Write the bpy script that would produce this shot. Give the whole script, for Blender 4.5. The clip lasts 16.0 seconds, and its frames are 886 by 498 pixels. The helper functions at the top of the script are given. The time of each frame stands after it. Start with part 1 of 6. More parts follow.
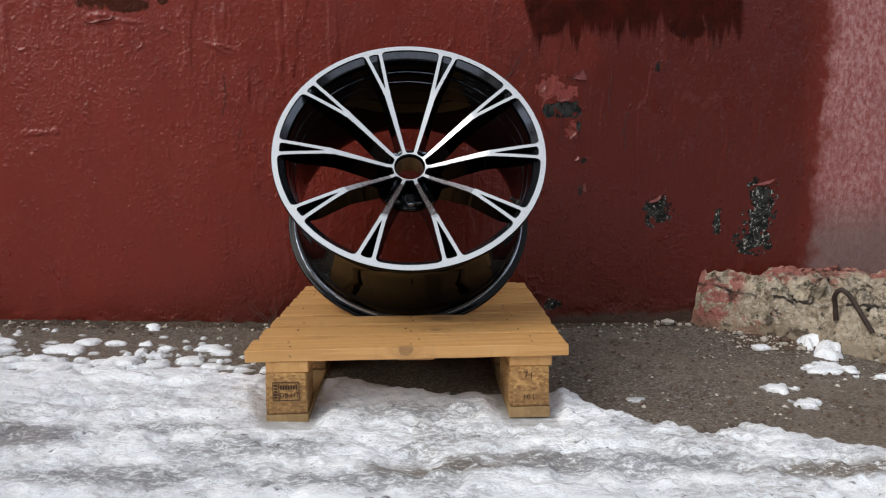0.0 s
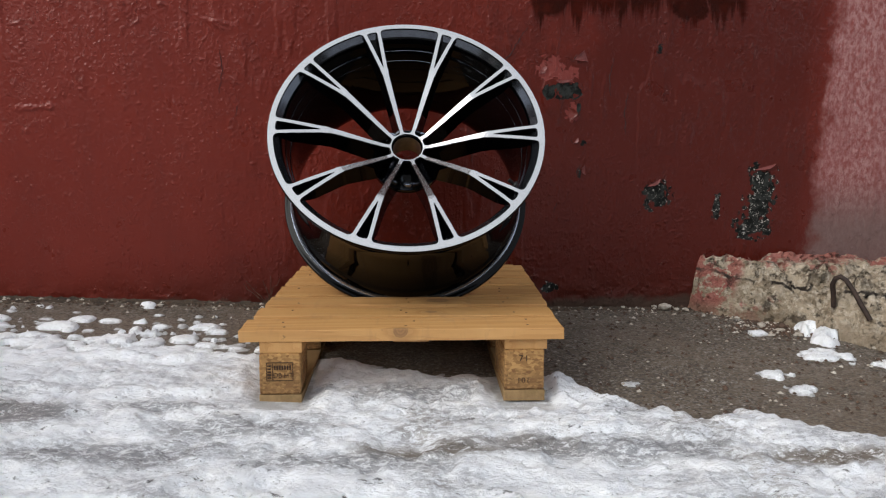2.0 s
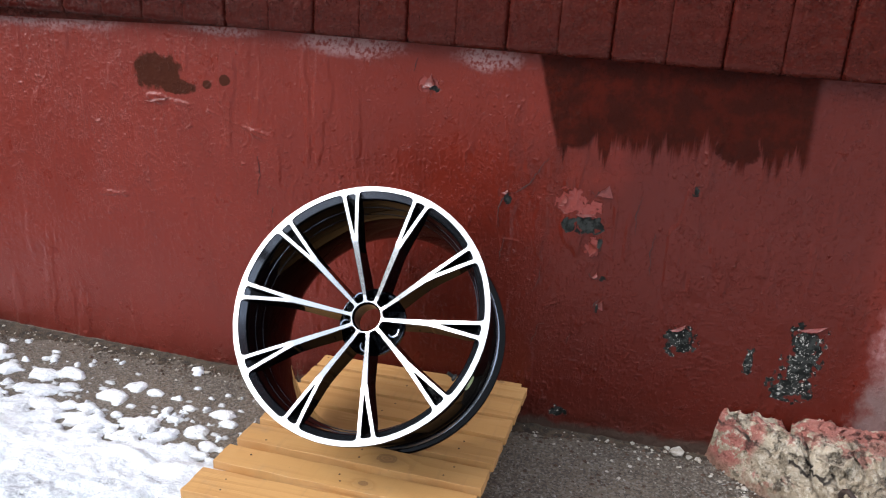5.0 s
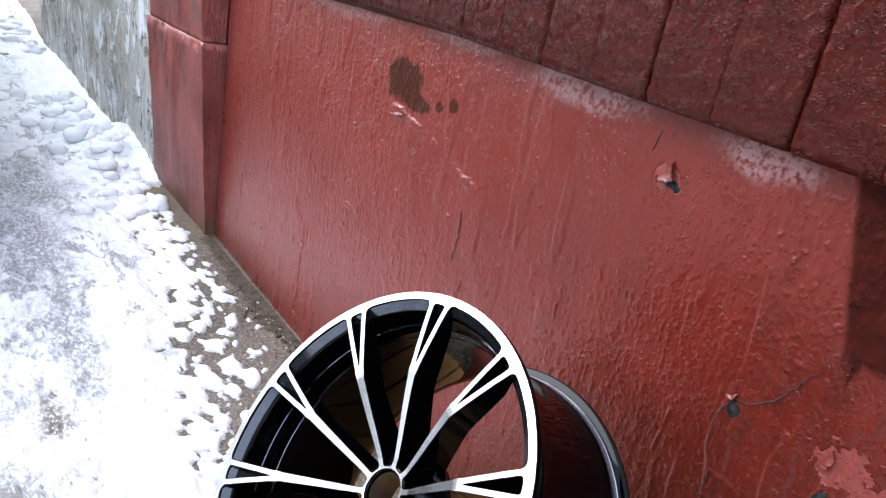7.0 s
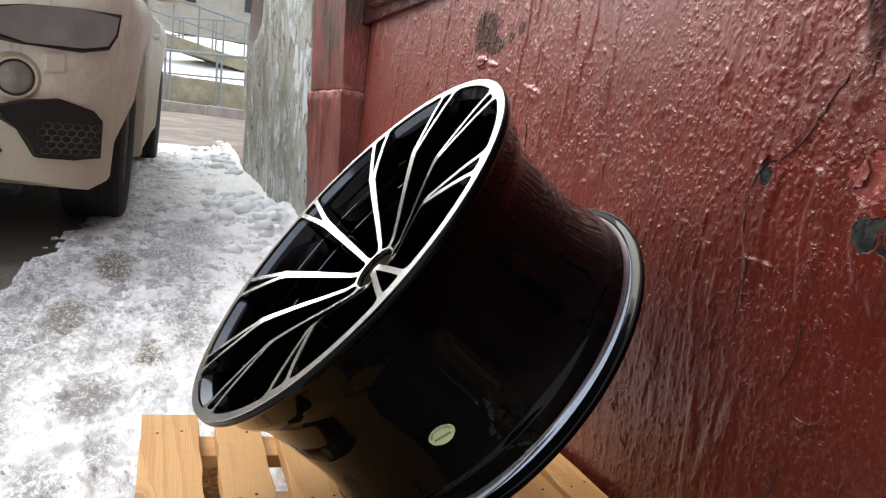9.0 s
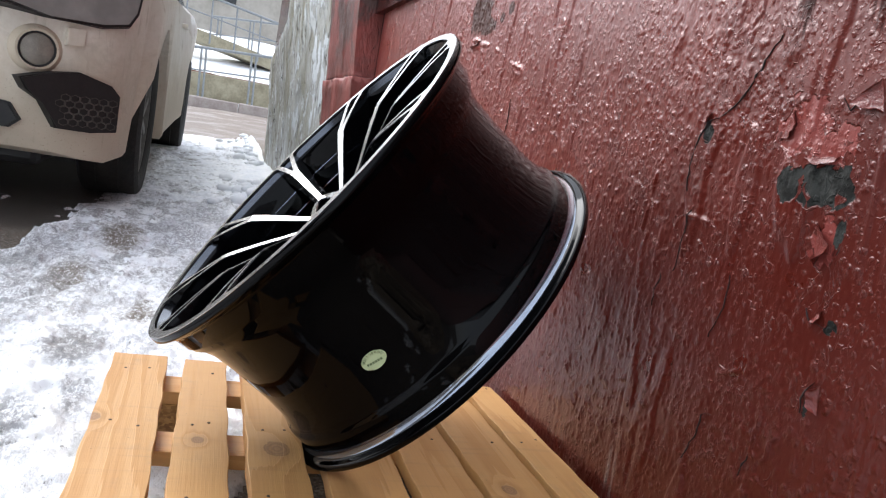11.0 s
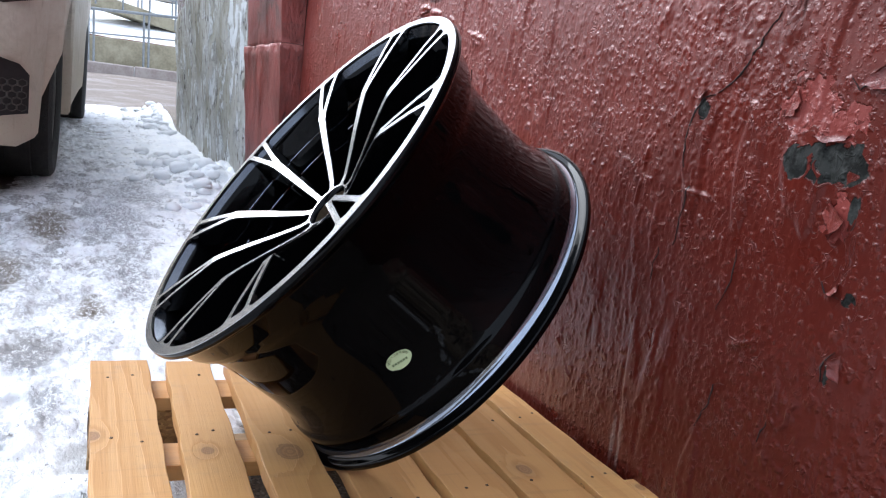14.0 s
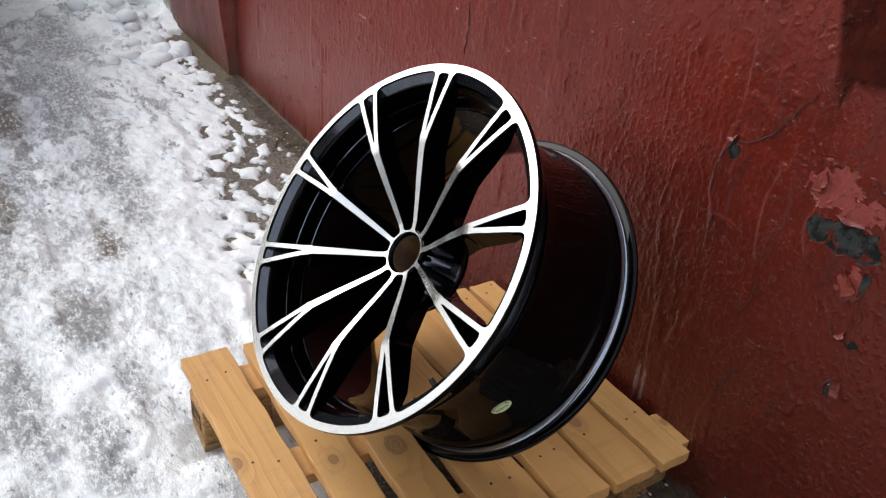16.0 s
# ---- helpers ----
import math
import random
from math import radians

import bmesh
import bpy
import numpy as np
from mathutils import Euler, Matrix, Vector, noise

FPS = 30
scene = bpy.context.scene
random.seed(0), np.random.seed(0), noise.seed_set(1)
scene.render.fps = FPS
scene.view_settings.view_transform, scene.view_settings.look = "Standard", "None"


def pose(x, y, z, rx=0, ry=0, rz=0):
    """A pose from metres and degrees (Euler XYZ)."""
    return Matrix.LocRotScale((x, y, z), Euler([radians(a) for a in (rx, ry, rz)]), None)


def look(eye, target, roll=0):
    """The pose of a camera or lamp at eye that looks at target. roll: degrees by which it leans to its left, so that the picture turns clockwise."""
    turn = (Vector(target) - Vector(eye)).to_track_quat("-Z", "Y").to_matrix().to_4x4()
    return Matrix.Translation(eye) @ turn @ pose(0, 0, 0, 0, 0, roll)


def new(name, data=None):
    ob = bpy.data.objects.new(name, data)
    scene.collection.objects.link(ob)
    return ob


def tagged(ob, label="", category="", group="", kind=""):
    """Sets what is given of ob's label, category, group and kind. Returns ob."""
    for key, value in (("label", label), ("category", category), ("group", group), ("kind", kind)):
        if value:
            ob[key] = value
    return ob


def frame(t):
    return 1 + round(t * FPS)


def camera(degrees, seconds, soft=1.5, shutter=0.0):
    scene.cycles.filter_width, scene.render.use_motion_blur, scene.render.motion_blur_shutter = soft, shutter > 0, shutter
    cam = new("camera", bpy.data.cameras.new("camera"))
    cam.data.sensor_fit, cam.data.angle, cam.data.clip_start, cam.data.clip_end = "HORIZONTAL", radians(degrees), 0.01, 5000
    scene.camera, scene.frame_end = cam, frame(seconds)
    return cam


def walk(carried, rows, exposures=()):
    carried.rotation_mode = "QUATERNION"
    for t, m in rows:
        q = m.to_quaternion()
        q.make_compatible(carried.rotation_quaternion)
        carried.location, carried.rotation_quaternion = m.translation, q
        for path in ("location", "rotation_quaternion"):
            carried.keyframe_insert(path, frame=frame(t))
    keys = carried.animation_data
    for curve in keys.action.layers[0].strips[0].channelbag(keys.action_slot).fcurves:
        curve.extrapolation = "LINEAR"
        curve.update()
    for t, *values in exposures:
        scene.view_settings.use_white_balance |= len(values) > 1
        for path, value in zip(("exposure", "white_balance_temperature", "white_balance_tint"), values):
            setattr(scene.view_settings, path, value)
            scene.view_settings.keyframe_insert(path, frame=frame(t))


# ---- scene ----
import functools

cam = camera(59.2, 16.0, soft=1.2)
# seconds, eye, Euler degrees
PATH = [
    (0.0, -0.043, -1.411, 0.507, 82.75, 0.45, -4.43),
    (0.5, -0.047, -1.407, 0.511, 82.75, 0.07, -4.47),
    (1.0, -0.043, -1.403, 0.502, 82.90, -0.08, -4.51),
    (1.5, -0.047, -1.400, 0.506, 82.24, -0.39, -4.64),
    (2.0, -0.036, -1.399, 0.507, 81.34, -0.29, -4.37),
    (2.5, -0.046, -1.404, 0.571, 78.33, -0.08, -3.96),
    (3.0, -0.024, -1.451, 0.881, 72.58, -0.07, -3.16),
    (3.5, 0.022, -1.574, 1.095, 71.85, -0.05, -2.44),
    (3.7, 0.060, -1.638, 1.145, 71.28, 0.17, -1.83),
    (5.8, 0.745, -0.821, 1.168, 71.05, -6.04, 28.31),
    (6.0, 0.748, -0.731, 1.165, 70.38, -7.19, 31.51),
    (6.5, 0.708, -0.446, 1.194, 68.94, -9.33, 40.68),
    (7.0, 0.762, -0.262, 1.175, 70.13, -9.38, 55.75),
    (7.5, 0.900, -0.123, 1.136, 72.08, -10.32, 65.42),
    (8.0, 0.975, -0.071, 0.924, 74.65, -9.30, 67.13),
    (8.5, 0.986, -0.004, 0.732, 79.84, -7.69, 68.11),
    (9.0, 1.015, -0.012, 0.649, 82.22, -7.22, 69.80),
    (9.5, 1.040, -0.002, 0.608, 82.50, -8.29, 71.40),
    (10.0, 1.065, 0.039, 0.594, 82.76, -9.49, 72.41),
    (12.3, 1.109, 0.085, 0.576, 81.89, -10.57, 71.15),
    (12.5, 1.100, 0.070, 0.579, 81.65, -10.18, 70.39),
    (13.0, 1.073, 0.037, 0.588, 81.21, -9.13, 69.23),
    (13.5, 1.053, 0.001, 0.596, 80.82, -8.10, 67.37),
    (14.0, 1.035, -0.035, 0.610, 80.27, -7.21, 65.18),
    (14.5, 1.012, -0.074, 0.617, 79.69, -6.28, 62.52),
    (15.0, 0.997, -0.112, 0.651, 77.61, -5.50, 60.81),
    (15.5, 0.983, -0.202, 0.910, 69.30, -5.36, 59.54),
    (16.0, 0.883, -0.270, 1.081, 59.66, -4.16, 56.73),
]
# seconds, stops, kelvin, tint
EXPOSURES = [(0.0, 0.45, 6350, 8), (1.0, 0.40, 6370, 8), (2.4, 0.34, 6400, 8), (3.0, 0.26, 6450, 8), (3.5, 0.50, 6500, 8), (3.7, 0.58, 6500, 8), (5.8, 1.4, 5750, 9), (7.0, 1.58, 5750, 9), (7.5, 1.0, 6200, 9), (8.0, 0.82, 6600, 7), (8.5, 0.97, 6650, 7), (9.2, 1.10, 6550, 7), (10.0, 1.12, 6400, 8), (12.5, 1.32, 5750, 9), (14.5, 1.2, 5700, 9), (15.5, 1.02, 5650, 10), (16.0, 0.8, 6350, 8)]
walk(cam, [(t, pose(*p)) for t, *p in PATH], EXPOSURES)

# ---- sky, sun ----
world = bpy.data.worlds.new("overcast_sky")
scene.world = world
world.use_nodes = True
wt = world.node_tree
wt.nodes.clear()
sky = wt.nodes.new("ShaderNodeTexSky")
sky.sky_type = "NISHITA"
sky.sun_disc = False
sky.sun_elevation = radians(40)
sky.sun_rotation = radians(238)
sky.air_density, sky.dust_density, sky.ozone_density = 1.0, 2.5, 1.0
wbg = wt.nodes.new("ShaderNodeBackground")
wbg.inputs["Strength"].default_value = 0.15
wout = wt.nodes.new("ShaderNodeOutputWorld")
# a closed cloud cover evens the sky out to a dull white
cloud = wt.nodes.new("ShaderNodeMix")
cloud.data_type = "RGBA"
cloud.inputs[0].default_value = 0.78
cloud.inputs[7].default_value = (5.2, 5.3, 5.55, 1)
wt.links.new(sky.outputs[0], cloud.inputs[6])
wt.links.new(cloud.outputs[2], wbg.inputs[0])
wt.links.new(wbg.outputs[0], wout.inputs[0])
sun_data = bpy.data.lights.new("sun", "SUN")
sun_data.energy, sun_data.angle, sun_data.color = 1.4, radians(40), (1.0, 0.97, 0.93)
sun = new("sun", sun_data)
sun.matrix_world = look((-8.0, -5.0, 8.0), (0, 0, 0))


# ---- node materials ----
class Mat:
    """A small writer for node materials."""

    def __init__(self, name):
        self.m = bpy.data.materials.new(name)
        self.m.use_nodes = True
        self.t = self.m.node_tree
        self.bsdf = self.t.nodes["Principled BSDF"]
        self.co = self.t.nodes.new("ShaderNodeTexCoord").outputs["Object"]

    def put(self, socket, value):
        if isinstance(value, bpy.types.NodeSocket):
            self.t.links.new(value, socket)
        elif socket.type == "RGBA" and len(value) == 3:
            socket.default_value = (*value, 1)
        else:
            socket.default_value = value

    def set(self, **kw):
        for k, v in kw.items():
            self.put(self.bsdf.inputs[k.replace("_", " ")], v)
        return self

    def calc(self, op, a, b=0.0, c=0.0, clamp=False):
        n = self.t.nodes.new("ShaderNodeMath")
        n.operation, n.use_clamp = op, clamp
        for i, v in enumerate((a, b, c)):
            self.put(n.inputs[i], v)
        return n.outputs[0]

    def mix(self, fac, a, b):
        n = self.t.nodes.new("ShaderNodeMix")
        n.data_type = "RGBA"
        self.put(n.inputs[0], fac)
        self.put(n.inputs[6], a)
        self.put(n.inputs[7], b)
        return n.outputs[2]

    def scaled(self, sx, sy, sz, vec=None):
        n = self.t.nodes.new("ShaderNodeMapping")
        self.put(n.inputs["Vector"], vec or self.co)
        n.inputs["Scale"].default_value = (sx, sy, sz)
        return n.outputs[0]

    def noise(self, scale, detail=3.0, rough=0.55, vec=None, distort=0.0):
        n = self.t.nodes.new("ShaderNodeTexNoise")
        self.put(n.inputs["Vector"], vec or self.co)
        n.inputs["Scale"].default_value = scale
        n.inputs["Detail"].default_value = detail
        n.inputs["Roughness"].default_value = rough
        n.inputs["Distortion"].default_value = distort
        return n.outputs["Fac"]

    def cells(self, scale, vec=None, feature="F1", out="Distance"):
        n = self.t.nodes.new("ShaderNodeTexVoronoi")
        n.feature = feature
        self.put(n.inputs["Vector"], vec or self.co)
        n.inputs["Scale"].default_value = scale
        return n.outputs[out]

    def step(self, v, lo, hi):
        """0 below lo, 1 above hi, smooth between."""
        n = self.t.nodes.new("ShaderNodeMapRange")
        n.interpolation_type = "SMOOTHSTEP"
        self.put(n.inputs[0], v)
        n.inputs[1].default_value, n.inputs[2].default_value = lo, hi
        return n.outputs[0]

    def axes(self, vec=None):
        n = self.t.nodes.new("ShaderNodeSeparateXYZ")
        self.put(n.inputs[0], vec or self.co)
        return n.outputs

    def random(self):
        return self.t.nodes.new("ShaderNodeObjectInfo").outputs["Random"]

    def facing(self, blend=0.5):
        n = self.t.nodes.new("ShaderNodeLayerWeight")
        n.inputs["Blend"].default_value = blend
        return n.outputs["Facing"]

    def bump(self, height, strength, distance, under=None):
        n = self.t.nodes.new("ShaderNodeBump")
        n.inputs["Strength"].default_value = strength
        n.inputs["Distance"].default_value = distance
        self.put(n.inputs["Height"], height)
        if under:
            self.put(n.inputs["Normal"], under)
        self.put(self.bsdf.inputs["Normal"], n.outputs[0])
        return n.outputs[0]


def blob(w, x, z, cx, cz, rx, rz, wobble, soft=0.25):
    """A ragged patch round (cx, cz) on a wall: 1 inside, 0 outside."""
    dx = w.calc("DIVIDE", w.calc("SUBTRACT", x, cx), rx)
    dz = w.calc("DIVIDE", w.calc("SUBTRACT", z, cz), rz)
    d = w.calc("SQRT", w.calc("ADD", w.calc("MULTIPLY", dx, dx), w.calc("MULTIPLY", dz, dz)))
    d = w.calc("ADD", d, wobble)
    return w.step(d, 1.0 + soft / 2, 1.0 - soft / 2)


def most(w, items):
    out = items[0]
    for i in items[1:]:
        out = w.calc("MAXIMUM", out, i)
    return out


def wall_paint():
    """Old thick red oil paint: streaks, chips down to grey plaster, a faded rosy stretch, a dark overpainted patch."""
    w = Mat("old_red_wall_paint")
    x, y, z = w.axes()
    big = w.noise(2.2, 4, 0.6)
    streak = w.noise(9, 4, 0.6, w.scaled(1, 1, 0.16))
    grain = w.noise(90, 4, 0.6)
    red = w.mix(w.step(big, 0.3, 0.7), (0.108, 0.0105, 0.0047), (0.148, 0.0165, 0.0080))
    red = w.mix(w.calc("MULTIPLY", w.step(streak, 0.5, 0.75), 0.4), red, (0.066, 0.0085, 0.0050))
    red = w.mix(w.calc("MULTIPLY", w.step(grain, 0.55, 0.8), 0.20), red, (0.23, 0.046, 0.030))
    # deeper maroon on the lower middle, reaching higher to the right
    coat = w.calc("ADD", w.calc("MULTIPLY", w.calc("SUBTRACT", w.noise(3.2, 5, 0.65), 0.5), 0.55), w.calc("MULTIPLY", z, -0.55))
    coat = w.calc("MULTIPLY", w.step(w.calc("ADD", coat, w.calc("MULTIPLY", x, 0.45)), -0.33, -0.14), w.step(x, 1.2, 1.08))
    red = w.mix(w.calc("MULTIPLY", coat, 0.78), red, (0.058, 0.0066, 0.0034))
    # paler red towards the alley, painting in the stronger light and sheen there
    red = w.mix(w.calc("MULTIPLY", w.step(w.calc("ADD", x, w.calc("MULTIPLY", big, 0.5)), 0.35, -0.75), 0.42), red, (0.235, 0.040, 0.029))
    # duller, browner band low on the wall, ending in an uneven line
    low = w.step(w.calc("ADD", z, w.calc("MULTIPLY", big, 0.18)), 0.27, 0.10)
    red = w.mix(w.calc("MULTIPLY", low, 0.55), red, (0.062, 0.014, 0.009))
    # dusty pale rim just below the ledge
    zl = w.calc("ADD", z, w.calc("MULTIPLY", x, 0.03))
    lime = w.calc("MULTIPLY", w.calc("SUBTRACT", w.noise(16, 5, 0.7), 0.5), 1.6)
    dust = most(w, [blob(w, x, zl, *c, lime, 0.9) for c in [(-0.19, 1.018, 0.13, 0.030), (0.18, 1.012, 0.075, 0.026), (-1.10, 1.020, 0.22, 0.030), (-0.55, 1.025, 0.10, 0.014)]])
    dust = w.calc("MULTIPLY", dust, w.step(w.noise(110, 3, 0.6), 0.36, 0.56))
    red = w.mix(w.calc("MULTIPLY", dust, 0.42), red, (0.42, 0.30, 0.29))
    # faded stretch
    edge = w.calc("ADD", w.calc("SUBTRACT", x, 1.118), w.calc("MULTIPLY", w.calc("SUBTRACT", w.noise(11, 4, 0.65), 0.5), 0.16))
    edge = w.calc("SUBTRACT", edge, w.calc("MULTIPLY", z, 0.06))
    faded = w.mix(w.step(w.noise(85, 5, 0.75, w.scaled(1, 1, 0.6)), 0.36, 0.66), (0.20, 0.050, 0.044), (0.36, 0.19, 0.18))
    scrape = w.step(w.noise(60, 4, 0.7, w.scaled(1, 1, 0.12)), 0.50, 0.60)
    faded = w.mix(w.calc("MULTIPLY", scrape, 0.35), faded, (0.19, 0.045, 0.040))
    faded = w.mix(w.calc("MULTIPLY", w.step(streak, 0.45, 0.7), 0.6), faded, (0.22, 0.075, 0.07))
    faded = w.mix(w.calc("MULTIPLY", w.step(z, 0.42, 0.22), 0.8), faded, (0.13, 0.095, 0.085))
    fade = w.step(edge, 0.0, 0.05)
    red = w.mix(fade, red, faded)
    # stains
    wob = w.calc("MULTIPLY", w.calc("SUBTRACT", w.noise(28, 4, 0.6), 0.5), 1.3)
    sharp = w.calc("MULTIPLY", w.calc("SUBTRACT", w.axes(w.cells(75, out="Color"))[0], 0.5), 0.9)
    fine = w.calc("MULTIPLY", w.calc("SUBTRACT", w.noise(75, 3, 0.6), 0.5), 1.1)
    stain = most(w, [blob(w, x, z, -0.755, 0.925, 0.075, 0.048, wob), blob(w, x, z, -0.69, 0.885, 0.055, 0.02, wob), blob(w, x, z, -0.60, 0.895, 0.014, 0.012, wob), blob(w, x, z, -0.545, 0.91, 0.017, 0.015, wob)])
    red = w.mix(w.calc("MULTIPLY", stain, 0.92), red, (0.040, 0.014, 0.008))
    # rosy undercoat where the top coats came off
    under = most(w, [blob(w, x, z, *c, w.calc("ADD", sharp, wob), 0.10) for c in [(0.415, 0.668, 0.040, 0.028), (0.455, 0.652, 0.034, 0.020), (0.474, 0.556, 0.016, 0.026), (0.035, 0.934, 0.026, 0.018)]])
    red = w.mix(w.calc("MULTIPLY", under, 0.9), red, (0.20, 0.042, 0.034))
    drip = w.calc("MULTIPLY", w.noise(22, 4, 0.7, w.scaled(1, 1, 0.06)), 0.36)
    dark = w.calc("MULTIPLY", w.step(w.calc("ADD", w.calc("ADD", x, w.calc("MULTIPLY", wob, 0.006)), w.calc("MULTIPLY", w.calc("SUBTRACT", z, 0.83), 0.26)), 0.350, 0.362), w.step(x, 0.945, 0.925))
    dark = w.calc("MULTIPLY", dark, w.step(w.calc("SUBTRACT", z, w.calc("SUBTRACT", 1.03, drip)), -0.06, -0.015))
    dark = most(w, [dark, blob(w, x, z, 0.405, 0.87, 0.055, 0.065, w.calc("MULTIPLY", wob, 0.3)), blob(w, x, z, 0.78, 0.85, 0.05, 0.06, wob)])
    thin = w.calc("ADD", 0.62, w.calc("MULTIPLY", w.step(w.noise(18, 4, 0.7), 0.35, 0.6), 0.3))
    red = w.mix(w.calc("MULTIPLY", dark, thin), red, (0.022, 0.0050, 0.0032))
    # chips to the plaster
    ragged = w.calc("ADD", w.calc("MULTIPLY", wob, 0.8), w.calc("ADD", sharp, w.calc("MULTIPLY", fine, 0.4)))
    chips = [(0.409, 0.606, 0.017, 0.017), (0.455, 0.611, 0.032, 0.024), (0.714, 0.330, 0.036, 0.030), (0.722, 0.350, 0.02, 0.022), (0.884, 0.30, 0.010, 0.032), (1.012, 0.365, 0.036, 0.045),
             (1.0, 0.30, 0.038, 0.055), (0.985, 0.245, 0.045, 0.03), (0.705, 0.725, 0.008, 0.012), (0.249, 0.664, 0.009, 0.013), (0.503, 0.473, 0.008, 0.007), (0.42, 0.076, 0.022, 0.016),
             (0.489, 0.566, 0.006, 0.018), (0.045, 0.926, 0.012, 0.009), (0.498, 0.392, 0.005, 0.012)]
    chip = most(w, [blob(w, x, z, *c, ragged, 0.08) for c in chips])
    bare = w.mix(w.step(w.noise(60, 4, 0.65), 0.42, 0.62), (0.010, 0.011, 0.010), (0.034, 0.036, 0.033))
    bare = w.mix(w.calc("MULTIPLY", w.step(w.noise(130, 4, 0.7), 0.585, 0.64), w.step(z, 0.48, 0.40)), bare, (0.42, 0.40, 0.36))
    col = w.mix(chip, red, bare)
    # two pale scrapes low on the wall
    scuff = most(w, [blob(w, x, z, cx, 0.175, 0.005, 0.034, w.calc("MULTIPLY", fine, 1.2), 0.8) for cx in (0.178, 0.195)])
    col = w.mix(w.calc("MULTIPLY", scuff, 0.4), col, (0.30, 0.25, 0.23))
    # bottom strip: cement and dirt above the pavement
    dirt = w.step(w.calc("ADD", z, w.calc("MULTIPLY", w.noise(14, 4, 0.65), 0.07)), 0.092, 0.072)
    col = w.mix(w.calc("MULTIPLY", dirt, 0.8), col, (0.075, 0.055, 0.042))
    rough = w.calc("ADD", 0.20, w.calc("MULTIPLY", w.noise(12, 3), 0.22))
    rough = w.calc("ADD", rough, w.calc("MULTIPLY", most(w, [chip, fade, dirt]), 0.35))
    w.set(Base_Color=col, Roughness=rough)
    dull = w.calc("MAXIMUM", dark, most(w, [chip, stain, dirt]))
    w.put(w.bsdf.inputs["Specular IOR Level"], w.calc("MULTIPLY", w.calc("ADD", 0.30, w.calc("MULTIPLY", w.calc("POWER", w.facing(), 2.0), 3.2)), w.calc("SUBTRACT", 1.0, w.calc("MULTIPLY", dull, 0.85))))
    # drops and blisters of many coats on an otherwise smooth, glossy film
    bend = w.t.nodes.new("ShaderNodeVectorMath")
    bend.operation = "MULTIPLY_ADD"
    warp = w.t.nodes.new("ShaderNodeTexNoise")
    warp.inputs["Scale"].default_value = 160
    w.put(warp.inputs["Vector"], w.co)
    w.put(bend.inputs[0], warp.outputs["Color"])
    bend.inputs[1].default_value = (0.007, 0.007, 0.007)
    w.put(bend.inputs[2], w.co)
    bent = bend.outputs[0]
    h = None
    for sc, keep_, tall, field in ((130, 0.46, 0.30, 0.40), (72, 0.66, 0.40, 0.38), (250, 0.46, 0.14, 0.46)):
        v = w.scaled(1, 1, 0.8, bent)
        dome = w.step(w.cells(sc, v), 0.56, 0.0)
        chosen = w.step(w.axes(w.cells(sc, v, out="Color"))[0], keep_, keep_ + 0.04)
        dome = w.calc("MULTIPLY", w.calc("MULTIPLY", dome, chosen), w.calc("MULTIPLY", w.step(w.noise(9, 3), field - 0.08, field + 0.14), tall))
        h = dome if h is None else w.calc("ADD", h, dome)
    vein = w.calc("ABSOLUTE", w.calc("SUBTRACT", w.noise(60, 2, 0.5, w.scaled(1, 1, 0.55), 0.7), 0.5))
    vein = w.calc("MULTIPLY", w.step(vein, 0.022, 0.003), w.step(w.noise(20, 2), 0.52, 0.60))
    h = w.calc("ADD", h, w.calc("MULTIPLY", vein, 0.25))
    h = w.calc("ADD", h, w.calc("MULTIPLY", w.noise(24, 2, 0.5, w.scaled(1, 1, 0.3)), 0.3))
    h = w.calc("SUBTRACT", h, w.calc("MULTIPLY", most(w, [chip, under]), 0.8))
    h = w.calc("ADD", h, w.calc("MULTIPLY", w.noise(420, 2), 0.05))
    w.bump(h, 1.0, 0.0034)
    w.bsdf.inputs["Specular Tint"].default_value = (1.0, 0.78, 0.76, 1)
    return w.m


def ledge_paint():
    """Thick glossy dark red paint, crinkled and flaking."""
    w = Mat("flaking_dark_red_paint")
    a = w.noise(5, 4, 0.6)
    col = w.mix(w.step(a, 0.35, 0.7), (0.034, 0.0040, 0.0026), (0.066, 0.0085, 0.0050))
    col = w.mix(w.calc("MULTIPLY", w.step(w.noise(3.1, 4, 0.6), 0.55, 0.68), 0.7), col, (0.115, 0.010, 0.007))
    flake = w.step(w.noise(95, 4, 0.65, w.scaled(1, 1, 1.2)), 0.56, 0.60)
    col = w.mix(w.calc("MULTIPLY", flake, 0.25), col, (0.12, 0.026, 0.017))
    w.set(Base_Color=col, Roughness=w.calc("ADD", 0.07, w.calc("MULTIPLY", a, 0.14)))
    w.bsdf.inputs["Specular IOR Level"].default_value = 0.26
    w.bsdf.inputs["Specular Tint"].default_value = (1.0, 0.55, 0.46, 1)
    crinkle = w.calc("ABSOLUTE", w.calc("SUBTRACT", w.noise(75, 3, 0.55, w.scaled(1, 1, 1.5), 0.8), 0.5))
    ridge = w.calc("MULTIPLY", w.step(crinkle, 0.045, 0.0), w.step(w.noise(22, 2), 0.42, 0.56))
    h = w.calc("ADD", w.calc("MULTIPLY", flake, 0.35), w.calc("MULTIPLY", w.noise(130, 2, 0.5), 0.35))
    w.bump(w.calc("ADD", h, w.calc("MULTIPLY", ridge, 0.7)), 1.0, 0.0038)
    return w.m


